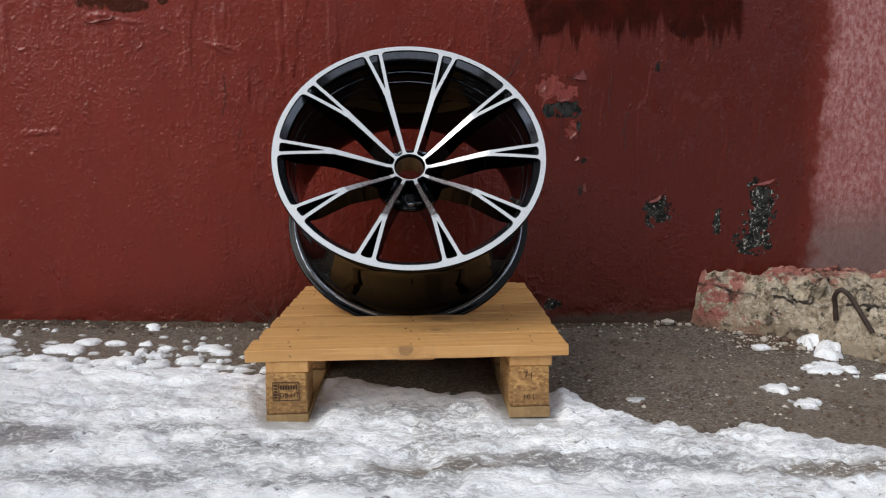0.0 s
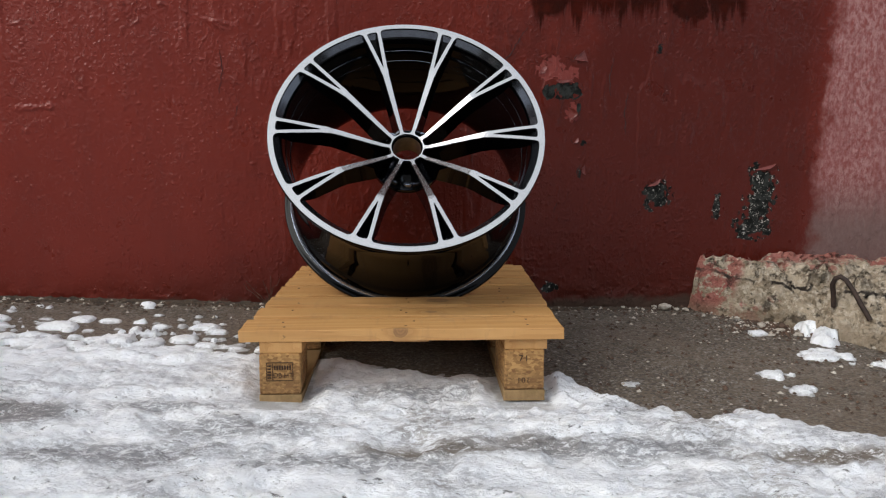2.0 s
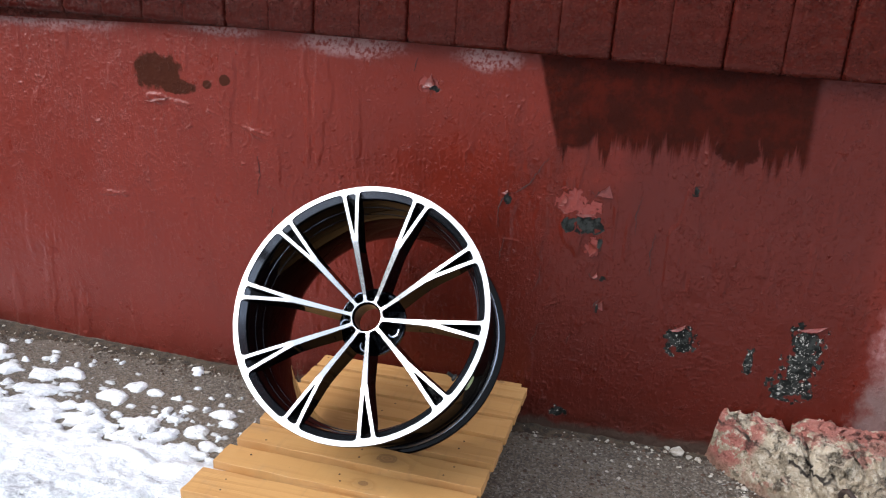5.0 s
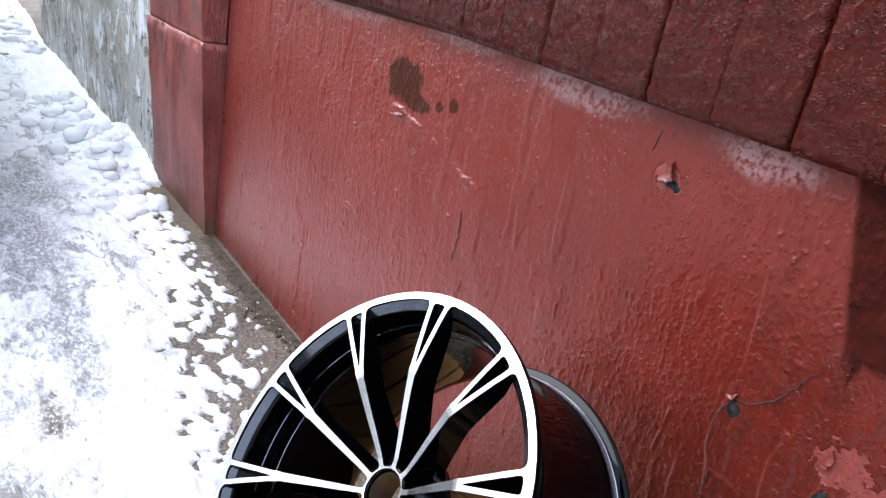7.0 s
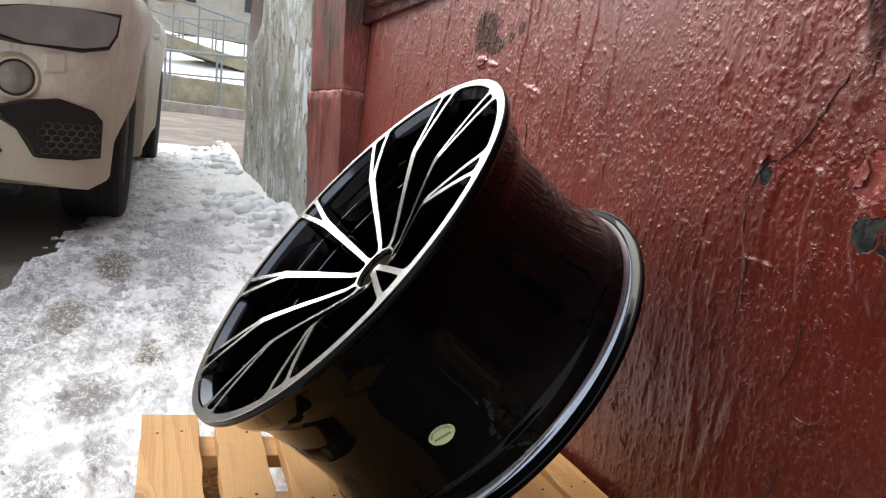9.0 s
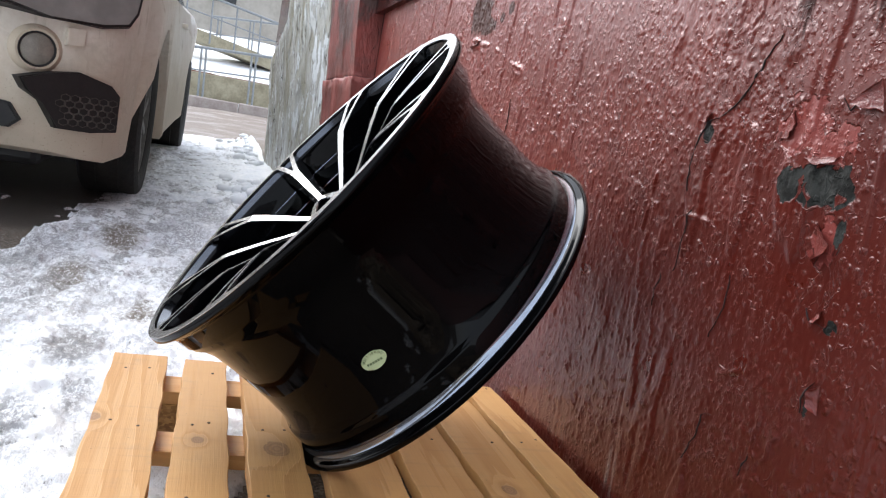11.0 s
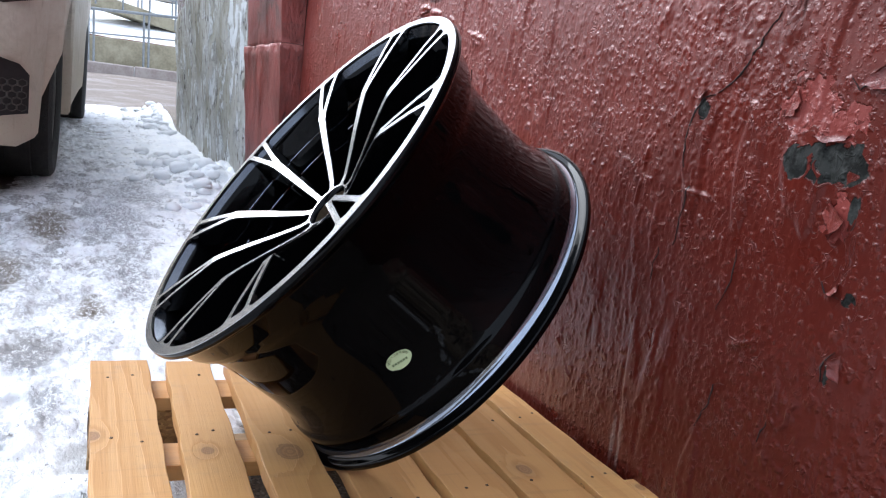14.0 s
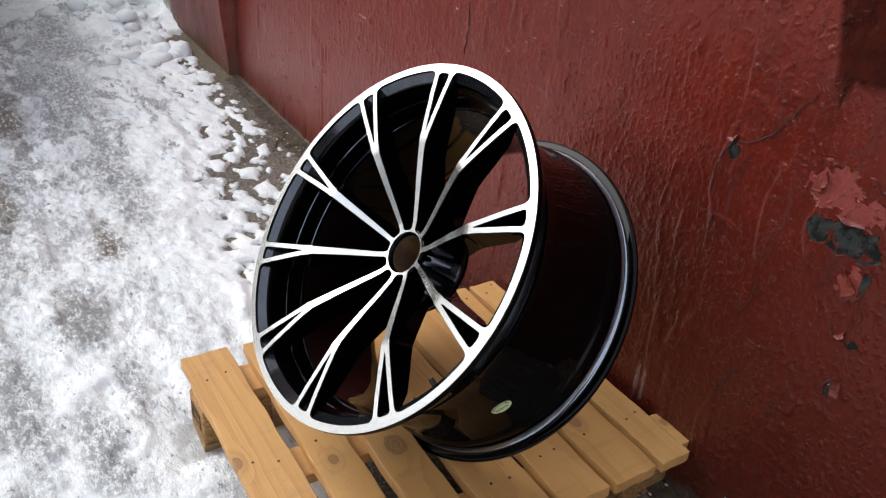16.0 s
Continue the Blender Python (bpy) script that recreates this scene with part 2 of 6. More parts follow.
def simple(name, c1, c2, scale, rough=0.6, bump=0.0, bscale=None, metal=0.0, stretch=(1, 1, 1), rvar=0.15, dist=0.002, coat=0.0):
    """Two-tone surface with coarse and fine variation."""
    w = Mat(name)
    v = w.scaled(*stretch)
    f = w.calc("ADD", w.calc("MULTIPLY", w.noise(scale, 4, 0.6, v), 0.65), w.calc("MULTIPLY", w.noise(scale * 7, 3, 0.6, v), 0.35))
    w.set(Base_Color=w.mix(w.step(f, 0.35, 0.65), c1, c2), Metallic=metal, Roughness=w.calc("ADD", rough - rvar / 2, w.calc("MULTIPLY", f, rvar)))
    if coat:
        w.bsdf.inputs["Coat Weight"].default_value = coat
        w.bsdf.inputs["Coat Roughness"].default_value = 0.06
    if bump:
        w.bump(w.noise(bscale or scale * 6, 4, 0.6, v), bump, dist)
    return w.m


def pine(name, knots=()):
    """Sawn pallet softwood with grain along local x, saw marks, grime and a tint per board; knots as x, y, radius."""
    w = Mat(name)
    rnd = w.random()
    off = w.t.nodes.new("ShaderNodeVectorMath")
    off.operation = "ADD"
    comb = w.t.nodes.new("ShaderNodeCombineXYZ")
    w.put(comb.inputs[0], w.calc("MULTIPLY", rnd, 37.0))
    w.put(comb.inputs[1], w.calc("MULTIPLY", rnd, 11.0))
    w.put(off.inputs[0], w.co)
    w.put(off.inputs[1], comb.outputs[0])
    v = off.outputs[0]
    x, y, z = w.axes()
    # distance to the knots bends the grain round them
    near = None
    for kx, ky, kr in knots:
        dx, dy = w.calc("SUBTRACT", x, kx), w.calc("SUBTRACT", y, ky)
        d = w.calc("DIVIDE", w.calc("SQRT", w.calc("ADD", w.calc("MULTIPLY", w.calc("MULTIPLY", z, z), 0.45), w.calc("ADD", w.calc("MULTIPLY", dx, w.calc("MULTIPLY", dx, 0.55)), w.calc("MULTIPLY", dy, dy)))), kr)
        near = d if near is None else w.calc("MINIMUM", near, d)
    years = w.calc("ADD", w.calc("MULTIPLY", w.noise(4.5, 2, 0.4, w.scaled(0.07, 1, 0.4, v)), 13.0), w.calc("MULTIPLY", w.noise(34, 3, 0.6, w.scaled(0.05, 1, 1, v)), 1.8))
    if near:
        years = w.calc("ADD", years, w.calc("MULTIPLY", w.step(near, 4.0, 0.6), 1.1))
    ring = w.calc("FRACT", years)
    late = w.calc("MULTIPLY", w.step(ring, 0.35, 0.92), w.step(ring, 1.0, 0.94))
    fineg = w.noise(260, 3, 0.6, w.scaled(0.03, 1, 1, v))
    blot = w.noise(7, 3, 0.6, v)
    col = w.mix(w.calc("MULTIPLY", late, 0.40), (0.55, 0.295, 0.100), (0.40, 0.186, 0.056))
    col = w.mix(w.calc("MULTIPLY", w.step(fineg, 0.5, 0.75), 0.30), col, (0.36, 0.19, 0.075))
    col = w.mix(w.calc("MULTIPLY", w.step(blot, 0.45, 0.75), 0.35), col, (0.64, 0.385, 0.155))
    col = w.mix(w.calc("MULTIPLY", rnd, 0.22), col, (0.50, 0.250, 0.082))
    saw = w.noise(60, 3, 0.6, w.scaled(1, 0.07, 0.3, v))
    col = w.mix(w.calc("MULTIPLY", w.step(saw, 0.54, 0.72), 0.22), col, (0.30, 0.17, 0.075))
    stain = w.step(w.noise(9, 5, 0.72, w.scaled(0.7, 1, 1, v)), 0.56, 0.74)
    col = w.mix(w.calc("MULTIPLY", stain, 0.42), col, (0.34, 0.215, 0.11))
    speck = w.step(w.noise(75, 3, 0.7, v), 0.70, 0.74)
    col = w.mix(w.calc("MULTIPLY", speck, 0.6), col, (0.10, 0.055, 0.025))
    if near:
        warp = w.calc("ADD", near, w.calc("MULTIPLY", w.calc("SUBTRACT", w.noise(70, 3, 0.6, v), 0.5), 0.5))
        col = w.mix(w.calc("MULTIPLY", w.step(warp, 2.6, 0.9), 0.38), col, (0.33, 0.18, 0.072))
        rings = w.calc("ADD", 0.5, w.calc("MULTIPLY", w.calc("SINE", w.calc("MULTIPLY", warp, 15.0)), 0.5))
        heart = w.mix(rings, (0.15, 0.068, 0.030), (0.27, 0.130, 0.055))
        col = w.mix(w.calc("MULTIPLY", w.step(warp, 1.08, 0.80), 0.62), col, heart)
        col = w.mix(w.calc("MULTIPLY", w.calc("MULTIPLY", w.step(warp, 0.84, 0.96), w.step(warp, 1.12, 1.0)), 0.40), col, (0.08, 0.036, 0.015))
    w.set(Base_Color=col, Roughness=w.calc("ADD", 0.55, w.calc("MULTIPLY", late, 0.15)))
    h = w.calc("ADD", w.calc("MULTIPLY", fineg, 0.6), w.calc("ADD", w.calc("MULTIPLY", late, 0.4), w.calc("MULTIPLY", saw, 0.6)))
    w.bump(h, 0.5, 0.0013)
    return w.m


def chipboard():
    w = Mat("pressed_chip_block")
    c = w.cells(140, w.scaled(1, 1, 1.8), out="Color")
    f = w.axes(c)[0]
    col = w.mix(f, (0.22, 0.105, 0.034), (0.50, 0.285, 0.10))
    col = w.mix(w.calc("MULTIPLY", w.step(w.noise(25, 4, 0.7), 0.55, 0.72), 0.6), col, (0.15, 0.07, 0.025))
    x, y, z = w.axes()
    crumb = w.step(z, 0.05, 0.025)
    w.set(Base_Color=w.mix(w.calc("MULTIPLY", crumb, 0.35), col, (0.13, 0.07, 0.03)), Roughness=0.8)
    w.bump(w.calc("ADD", f, w.noise(90, 3)), 0.7, 0.002)
    return w.m


def gloss_black():
    w = Mat("gloss_black_lacquer")
    n = w.noise(45, 2)
    w.set(Base_Color=(0.0010, 0.0010, 0.0013), Roughness=w.calc("ADD", 0.02, w.calc("MULTIPLY", n, 0.04)))
    w.bsdf.inputs["Specular IOR Level"].default_value = 0.12
    w.bump(w.noise(22, 2), 0.03, 0.002)
    return w.m


def machined():
    """Diamond-cut aluminium under clear lacquer, turned in fine rings round the wheel's axis."""
    w = Mat("diamond_cut_aluminium")
    x, y, z = w.axes()
    r = w.calc("SQRT", w.calc("ADD", w.calc("MULTIPLY", x, x), w.calc("MULTIPLY", y, y)))
    rings = w.calc("SINE", w.calc("MULTIPLY", r, 7000.0))
    tone = w.noise(14, 3)
    w.set(Base_Color=w.mix(tone, (0.57, 0.567, 0.56), (0.65, 0.647, 0.64)), Metallic=1.0, Roughness=0.26)
    w.bsdf.inputs["Coat Weight"].default_value = 0.6
    w.bsdf.inputs["Coat Roughness"].default_value = 0.05
    w.bump(rings, 0.06, 0.0002)
    return w.m


SLUSH = [(0.06, -0.245, 0.12, 0.035), (0.22, -0.22, 0.09, 0.03), (0.66, -0.29, 0.12, 0.028), (-0.68, -0.10, 0.10, 0.05), (-1.25, -0.20, 0.22, 0.05), (-0.98, 0.02, 0.10, 0.03), (-1.9, -0.10, 0.25, 0.06)]
ICE = [(-0.64, -0.10, 0.14, 0.045), (-0.42, -0.06, 0.12, 0.03), (-0.28, -0.15, 0.14, 0.04), (-0.44, -0.26, 0.22, 0.045), (-0.10, -0.29, 0.16, 0.035), (-1.0, -0.30, 0.30, 0.10), (-1.5, -0.34, 0.35, 0.12), (0.33, -0.24, 0.20, 0.05), (0.02, 0.03, 0.13, 0.045), (-1.3, 0.12, 0.25, 0.07), (-2.0, 0.12, 0.35, 0.10), (-2.5, 0.20, 0.30, 0.12)]


def snow_mat():
    """White crust, grey ice where feet and wheels pressed it, brown slush and grit; wet grey where it lies thin."""
    w = Mat("trodden_dirty_snow")
    x, y, z = w.axes()
    attr = w.t.nodes.new("ShaderNodeAttribute")
    attr.attribute_name = "depth"
    depth = attr.outputs["Fac"]
    big = w.noise(2.6, 5, 0.62)
    mid = w.noise(13, 4, 0.6)
    pit = w.noise(32, 5, 0.72, w.scaled(1, 1.5, 1))
    fine = w.noise(120, 4, 0.7)
    fleck = w.noise(52, 6, 0.82, w.scaled(1, 1.7, 1))
    tread = w.step(y, 0.30, -0.05)
    col = w.mix(w.step(mid, 0.35, 0.7), (0.85, 0.87, 0.90), (0.96, 0.967, 0.975))
    # trodden sheets of grey ice with soft borders
    sheet = w.noise(3.4, 6, 0.68, w.scaled(1, 1.7, 1), 0.4)
    ice = w.calc("MULTIPLY", w.step(sheet, 0.47, 0.60), tread)
    col = w.mix(w.calc("MULTIPLY", ice, w.calc("ADD", 0.18, w.calc("MULTIPLY", w.step(fleck, 0.46, 0.54), 0.6))), col, (0.38, 0.385, 0.41))
    slush = w.calc("MULTIPLY", w.calc("MULTIPLY", w.step(big, 0.54, 0.66), w.step(fleck, 0.48, 0.56)), tread)
    col = w.mix(w.calc("MULTIPLY", slush, 0.6), col, (0.24, 0.205, 0.165))
    dark = w.calc("MULTIPLY", w.step(w.noise(30, 6, 0.8, w.scaled(1, 1.9, 1)), 0.60, 0.65), tread)
    col = w.mix(w.calc("MULTIPLY", dark, 0.85), col, (0.10, 0.093, 0.085))
    track = w.noise(5.5, 7, 0.76, w.scaled(0.8, 1.5, 1), 0.3)
    track = w.calc("MULTIPLY", w.calc("MULTIPLY", w.step(track, 0.525, 0.57), w.step(x, -0.75, -1.35)), w.step(y, 0.52, 0.36))
    col = w.mix(w.calc("MULTIPLY", track, w.calc("ADD", 0.35, w.calc("MULTIPLY", w.step(fleck, 0.42, 0.52), 0.5))), col, (0.22, 0.215, 0.215))
    edge = w.calc("MULTIPLY", w.calc("SUBTRACT", w.noise(9, 6, 0.74), 0.5), 2.8)
    brown = most(w, [blob(w, x, y, *c, edge, 1.1) for c in SLUSH])
    col = w.mix(w.calc("MULTIPLY", w.calc("MULTIPLY", brown, w.step(fleck, 0.38, 0.50)), 0.95), col, (0.15, 0.118, 0.085))
    grey = most(w, [blob(w, x, y, *c, edge, 1.2) for c in ICE])
    col = w.mix(w.calc("MULTIPLY", w.calc("MULTIPLY", grey, w.calc("ADD", 0.25, w.calc("MULTIPLY", w.step(fleck, 0.44, 0.53), 0.8))), 0.85), col, (0.27, 0.272, 0.283))
    crumbs = w.step(w.noise(95, 4, 0.75), 0.635, 0.69)
    col = w.mix(w.calc("MULTIPLY", crumbs, 0.6), col, (0.13, 0.105, 0.08))
    thin = w.step(w.calc("ADD", depth, w.calc("MULTIPLY", w.calc("SUBTRACT", pit, 0.5), 0.008)), 0.0048, 0.0004)
    col = w.mix(w.calc("MULTIPLY", thin, 0.75), col, (0.27, 0.26, 0.245))
    wet = most(w, [w.calc("MULTIPLY", ice, 0.8), slush, thin, track])
    w.set(Base_Color=col, Roughness=w.calc("SUBTRACT", 0.66, w.calc("MULTIPLY", wet, 0.38)))
    w.bsdf.inputs["Subsurface Weight"].default_value = 0.08
    w.bsdf.inputs["Subsurface Radius"].default_value = (0.02, 0.02, 0.025)
    w.bsdf.inputs["Subsurface Scale"].default_value = 0.2
    h = w.calc("ADD", w.calc("MULTIPLY", pit, 0.7), w.calc("ADD", w.calc("MULTIPLY", fine, 0.2), w.calc("MULTIPLY", fleck, 0.35)))
    crust = w.step(w.noise(22, 6, 0.7, w.scaled(1, 1.4, 1), 0.5), 0.42, 0.58)
    h = w.calc("ADD", w.calc("SUBTRACT", h, w.calc("MULTIPLY", dark, 0.3)), w.calc("MULTIPLY", crust, 0.12))
    w.bump(h, 1.0, 0.0085)
    return w.m


def asphalt():
    w = Mat("wet_old_asphalt")
    big = w.noise(1.8, 4, 0.6)
    fine = w.noise(120, 4, 0.7)
    grit = w.cells(210, out="Color")
    g = w.axes(grit)[0]
    col = w.mix(w.step(big, 0.35, 0.7), (0.108, 0.083, 0.060), (0.168, 0.130, 0.093))
    col = w.mix(w.calc("MULTIPLY", w.step(g, 0.62, 0.9), 0.7), col, (0.25, 0.225, 0.195))
    col = w.mix(w.calc("MULTIPLY", w.step(g, 0.34, 0.12), 0.7), col, (0.040, 0.035, 0.030))
    speck = w.step(w.noise(70, 2, 0.5), 0.68, 0.71)
    col = w.mix(w.calc("MULTIPLY", speck, 0.7), col, (0.42, 0.40, 0.37))
    x, y, z = w.axes()
    sand = w.calc("MULTIPLY", w.step(y, 0.55, 0.70), w.step(w.noise(20, 4, 0.65), 0.35, 0.65))
    col = w.mix(w.calc("MULTIPLY", sand, 0.7), col, (0.13, 0.10, 0.072))
    crumbs = w.calc("MULTIPLY", w.step(y, 0.55, 0.68), w.step(w.noise(65, 4, 0.7), 0.54, 0.62))
    soil = w.calc("MULTIPLY", w.step(x, -1.75, -2.0), w.step(w.noise(12, 4, 0.7), 0.3, 0.6))
    col = w.mix(w.calc("MULTIPLY", soil, w.step(y, 0.35, 0.5)), col, (0.15, 0.105, 0.06))
    col = w.mix(w.calc("MULTIPLY", crumbs, 0.75), col, (0.030, 0.022, 0.016))
    col = w.mix(w.calc("MULTIPLY", w.step(x, -6.8, -7.6), 0.8), col, (0.21, 0.165, 0.14))
    # wet asphalt round the car, with the shade beneath it painted in
    wet_shade = w.calc("MULTIPLY", w.step(w.calc("ADD", x, w.calc("MULTIPLY", big, 0.5)), -1.45, -1.75), w.calc("MULTIPLY", w.step(y, 0.05, -0.25), w.step(x, -7.2, -6.6)))
    col = w.mix(w.calc("MULTIPLY", wet_shade, 0.8), col, (0.026, 0.022, 0.019))
    wet = w.calc("MAXIMUM", w.step(big, 0.45, 0.62), wet_shade)
    w.set(Base_Color=col, Roughness=w.calc("SUBTRACT", 0.75, w.calc("MULTIPLY", wet, 0.3)))
    w.bump(w.calc("ADD", fine, w.calc("MULTIPLY", g, 0.6)), 0.9, 0.005)
    return w.m


def rubble():
    """Broken old concrete: beige matrix, pebbles, dark brown in the hollows, scraps of red paint."""
    w = Mat("crumbling_concrete")
    x, y, z = w.axes()
    a = w.noise(9, 5, 0.65)
    b = w.noise(60, 4, 0.65)
    col = w.mix(w.step(a, 0.35, 0.65), (0.31, 0.24, 0.16), (0.56, 0.46, 0.335))
    col = w.mix(w.calc("MULTIPLY", w.step(b, 0.48, 0.60), 0.6), col, (0.68, 0.59, 0.47))
    stone = w.noise(34, 3, 0.55, w.scaled(1, 1, 1.3), 0.7)
    col = w.mix(w.calc("MULTIPLY", w.step(stone, 0.55, 0.60), 0.5), col, (0.46, 0.385, 0.295))
    col = w.mix(w.calc("MULTIPLY", w.step(stone, 0.43, 0.37), 0.55), col, (0.21, 0.155, 0.10))
    # old paint on the rim by the wall and down the broken end
    scrap = w.noise(16, 5, 0.7)
    rim = w.calc("MULTIPLY", w.step(scrap, 0.47, 0.53), w.step(w.calc("ADD", y, w.calc("MULTIPLY", w.noise(7, 2), 0.12)), 0.655, 0.70))
    left = w.calc("MULTIPLY", w.step(x, 0.93, 0.865), w.step(scrap, 0.46, 0.52))
    shelf = w.calc("MULTIPLY", w.step(w.noise(11, 4, 0.7), 0.56, 0.62), w.step(y, 0.50, 0.58))
    paint = most(w, [rim, left, w.calc("MULTIPLY", shelf, 0.8)])
    col = w.mix(w.calc("MULTIPLY", paint, 0.85), col, w.mix(b, (0.26, 0.045, 0.034), (0.42, 0.13, 0.105)))
    split = w.calc("ABSOLUTE", w.calc("ADD", w.calc("SUBTRACT", z, 0.118), w.calc("MULTIPLY", w.calc("SUBTRACT", w.noise(6, 4, 0.6), 0.5), 0.11)))
    col = w.mix(w.calc("MULTIPLY", w.step(split, 0.006, 0.002), w.step(w.noise(9, 2), 0.42, 0.5)), col, (0.035, 0.025, 0.018))
    dirt = w.step(w.noise(24, 6, 0.78), 0.555, 0.63)
    col = w.mix(w.calc("MULTIPLY", dirt, 0.75), col, (0.065, 0.043, 0.028))
    foot_ = w.calc("MULTIPLY", w.step(w.calc("ADD", z, w.calc("MULTIPLY", a, 0.05)), 0.075, 0.045), 0.6)
    col = w.mix(foot_, col, (0.20, 0.145, 0.09))
    w.set(Base_Color=col, Roughness=0.88)
    h = w.calc("ADD", w.noise(45, 5, 0.75), w.calc("MULTIPLY", w.noise(170, 3), 0.4))
    h = w.calc("ADD", h, w.calc("MULTIPLY", stone, 0.7))
    w.bump(w.calc("SUBTRACT", h, w.calc("MULTIPLY", dirt, 0.9)), 1.0, 0.017)
    return w.m


def grey_wall():
    """Weathered concrete with peeled whitewash, rain streaks, cracks and olive stains."""
    w = Mat("weathered_grey_concrete")
    a = w.noise(3, 5, 0.68, w.scaled(1, 1, 0.7), 0.5)
    b = w.noise(7, 6, 0.74, w.scaled(1.2, 1, 0.75), 0.15)
    col = w.mix(w.step(a, 0.35, 0.65), (0.34, 0.33, 0.27), (0.52, 0.525, 0.51))
    col = w.mix(w.calc("MULTIPLY", w.step(b, 0.52, 0.565), 0.85), col, (0.74, 0.775, 0.79))
    col = w.mix(w.calc("MULTIPLY", w.step(b, 0.42, 0.36), 0.8), col, (0.14, 0.115, 0.075))
    col = w.mix(w.calc("MULTIPLY", w.step(w.noise(2.2, 3), 0.48, 0.66), 0.6), col, (0.20, 0.18, 0.11))
    crack_ = w.calc("ABSOLUTE", w.calc("SUBTRACT", w.noise(5, 4, 0.6, w.scaled(1.4, 1, 0.5), 0.6), 0.5))
    crack_ = w.calc("MULTIPLY", w.step(crack_, 0.014, 0.004), w.step(w.noise(4, 2), 0.45, 0.6))
    col = w.mix(w.calc("MULTIPLY", crack_, 0.9), col, (0.04, 0.032, 0.025))
    w.set(Base_Color=col, Roughness=0.85)
    w.bump(w.calc("SUBTRACT", w.calc("ADD", w.step(b, 0.50, 0.57), w.calc("MULTIPLY", w.noise(45, 4, 0.65), 0.7)), crack_), 0.9, 0.014)
    return w.m


def car_paint():
    """White paint under road salt and dried mud, thicker low down, with runs and wiped spots."""
    w = Mat("dirty_white_car_paint")
    x, y, z = w.axes()
    d = w.calc("ADD", w.calc("MULTIPLY", w.noise(5, 6, 0.7), 0.5), w.calc("MULTIPLY", w.noise(40, 4, 0.65), 0.18))
    low = w.step(w.calc("SUBTRACT", z, w.calc("MULTIPLY", d, 1.0)), 0.72, 0.0)
    col = w.mix(w.calc("MULTIPLY", low, 0.8), (0.76, 0.715, 0.62), (0.46, 0.375, 0.26))
    runs = w.step(w.noise(26, 4, 0.65, w.scaled(1, 1, 0.15)), 0.56, 0.70)
    col = w.mix(w.calc("MULTIPLY", runs, 0.35), col, (0.36, 0.30, 0.215))
    spat = w.step(w.noise(120, 4, 0.75), 0.60, 0.68)
    col = w.mix(w.calc("MULTIPLY", w.calc("MULTIPLY", spat, w.step(z, 0.75, 0.35)), 0.6), col, (0.22, 0.165, 0.11))
    smear = w.step(w.noise(3.3, 5, 0.7, w.scaled(1, 1, 2.2), 0.6), 0.54, 0.70)
    col = w.mix(w.calc("MULTIPLY", smear, 0.3), col, (0.30, 0.25, 0.18))
    w.set(Base_Color=col, Roughness=w.calc("ADD", 0.32, w.calc("MULTIPLY", most(w, [low, runs, smear]), 0.4)))
    return w.m


def worn_pilaster():
    """Rosy paint over rough plaster, with dark weathered patches and short pits."""
    w = Mat("rosy_worn_paint")
    x, y, z = w.axes()
    a = w.noise(6, 5, 0.65, w.scaled(1, 1, 0.5))
    col = w.mix(w.step(a, 0.35, 0.65), (0.13, 0.020, 0.014), (0.25, 0.056, 0.044))
    old = w.calc("MULTIPLY", w.step(w.noise(4.5, 5, 0.7), 0.45, 0.56), w.calc("ADD", 0.25, w.calc("MULTIPLY", w.step(z, 0.80, 0.95), 0.75)))
    col = w.mix(w.calc("MULTIPLY", old, 0.8), col, (0.055, 0.036, 0.030))
    pits = w.step(w.noise(60, 4, 0.7, w.scaled(1, 1, 0.3)), 0.60, 0.68)
    col = w.mix(w.calc("MULTIPLY", pits, 0.6), col, (0.06, 0.018, 0.014))
    rim = w.calc("MULTIPLY", w.step(z, 0.755, 0.79), w.step(z, 0.83, 0.80))
    col = w.mix(w.calc("MULTIPLY", w.calc("MULTIPLY", rim, w.step(w.noise(25, 3), 0.4, 0.55)), 0.7), col, (0.42, 0.16, 0.14))
    tide = w.step(w.calc("ADD", z, w.calc("MULTIPLY", w.noise(7, 4, 0.65), 0.25)), 0.34, 0.20)
    col = w.mix(w.calc("MULTIPLY", tide, 0.7), col, (0.14, 0.095, 0.055))
    w.set(Base_Color=col, Roughness=0.45)
    w.bump(w.calc("SUBTRACT", w.noise(55, 5, 0.65, w.scaled(1, 1, 0.5)), w.calc("MULTIPLY", pits, 0.7)), 0.9, 0.007)
    return w.m


MAT_WALL, MAT_LEDGE = wall_paint(), ledge_paint()
MAT_PINE, MAT_CHIP = pine("pallet_pine"), chipboard()
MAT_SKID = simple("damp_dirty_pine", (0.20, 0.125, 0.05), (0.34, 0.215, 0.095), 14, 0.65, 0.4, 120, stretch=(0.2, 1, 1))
MAT_BLACK, MAT_CUT = gloss_black(), machined()
# black lacquer lightened to grey metals, so sky reflections and glints are in the colour
MAT_LIP = simple("sky_greyed_lacquer", (0.075, 0.082, 0.098), (0.10, 0.108, 0.125), 18, 0.12, metal=0.9, rvar=0.05)
MAT_FLANGE = simple("sky_brightened_metal", (0.24, 0.27, 0.32), (0.30, 0.33, 0.39), 18, 0.07, metal=0.9, rvar=0.04)
MAT_BORE = simple("tan_brown_bore", (0.11, 0.085, 0.055), (0.17, 0.13, 0.085), 30, 0.35, metal=0.5)
MAT_YARD = simple("dark_brown_unseen_wall", (0.018, 0.015, 0.013), (0.040, 0.033, 0.027), 0.8, 0.85, 0.3, 14)
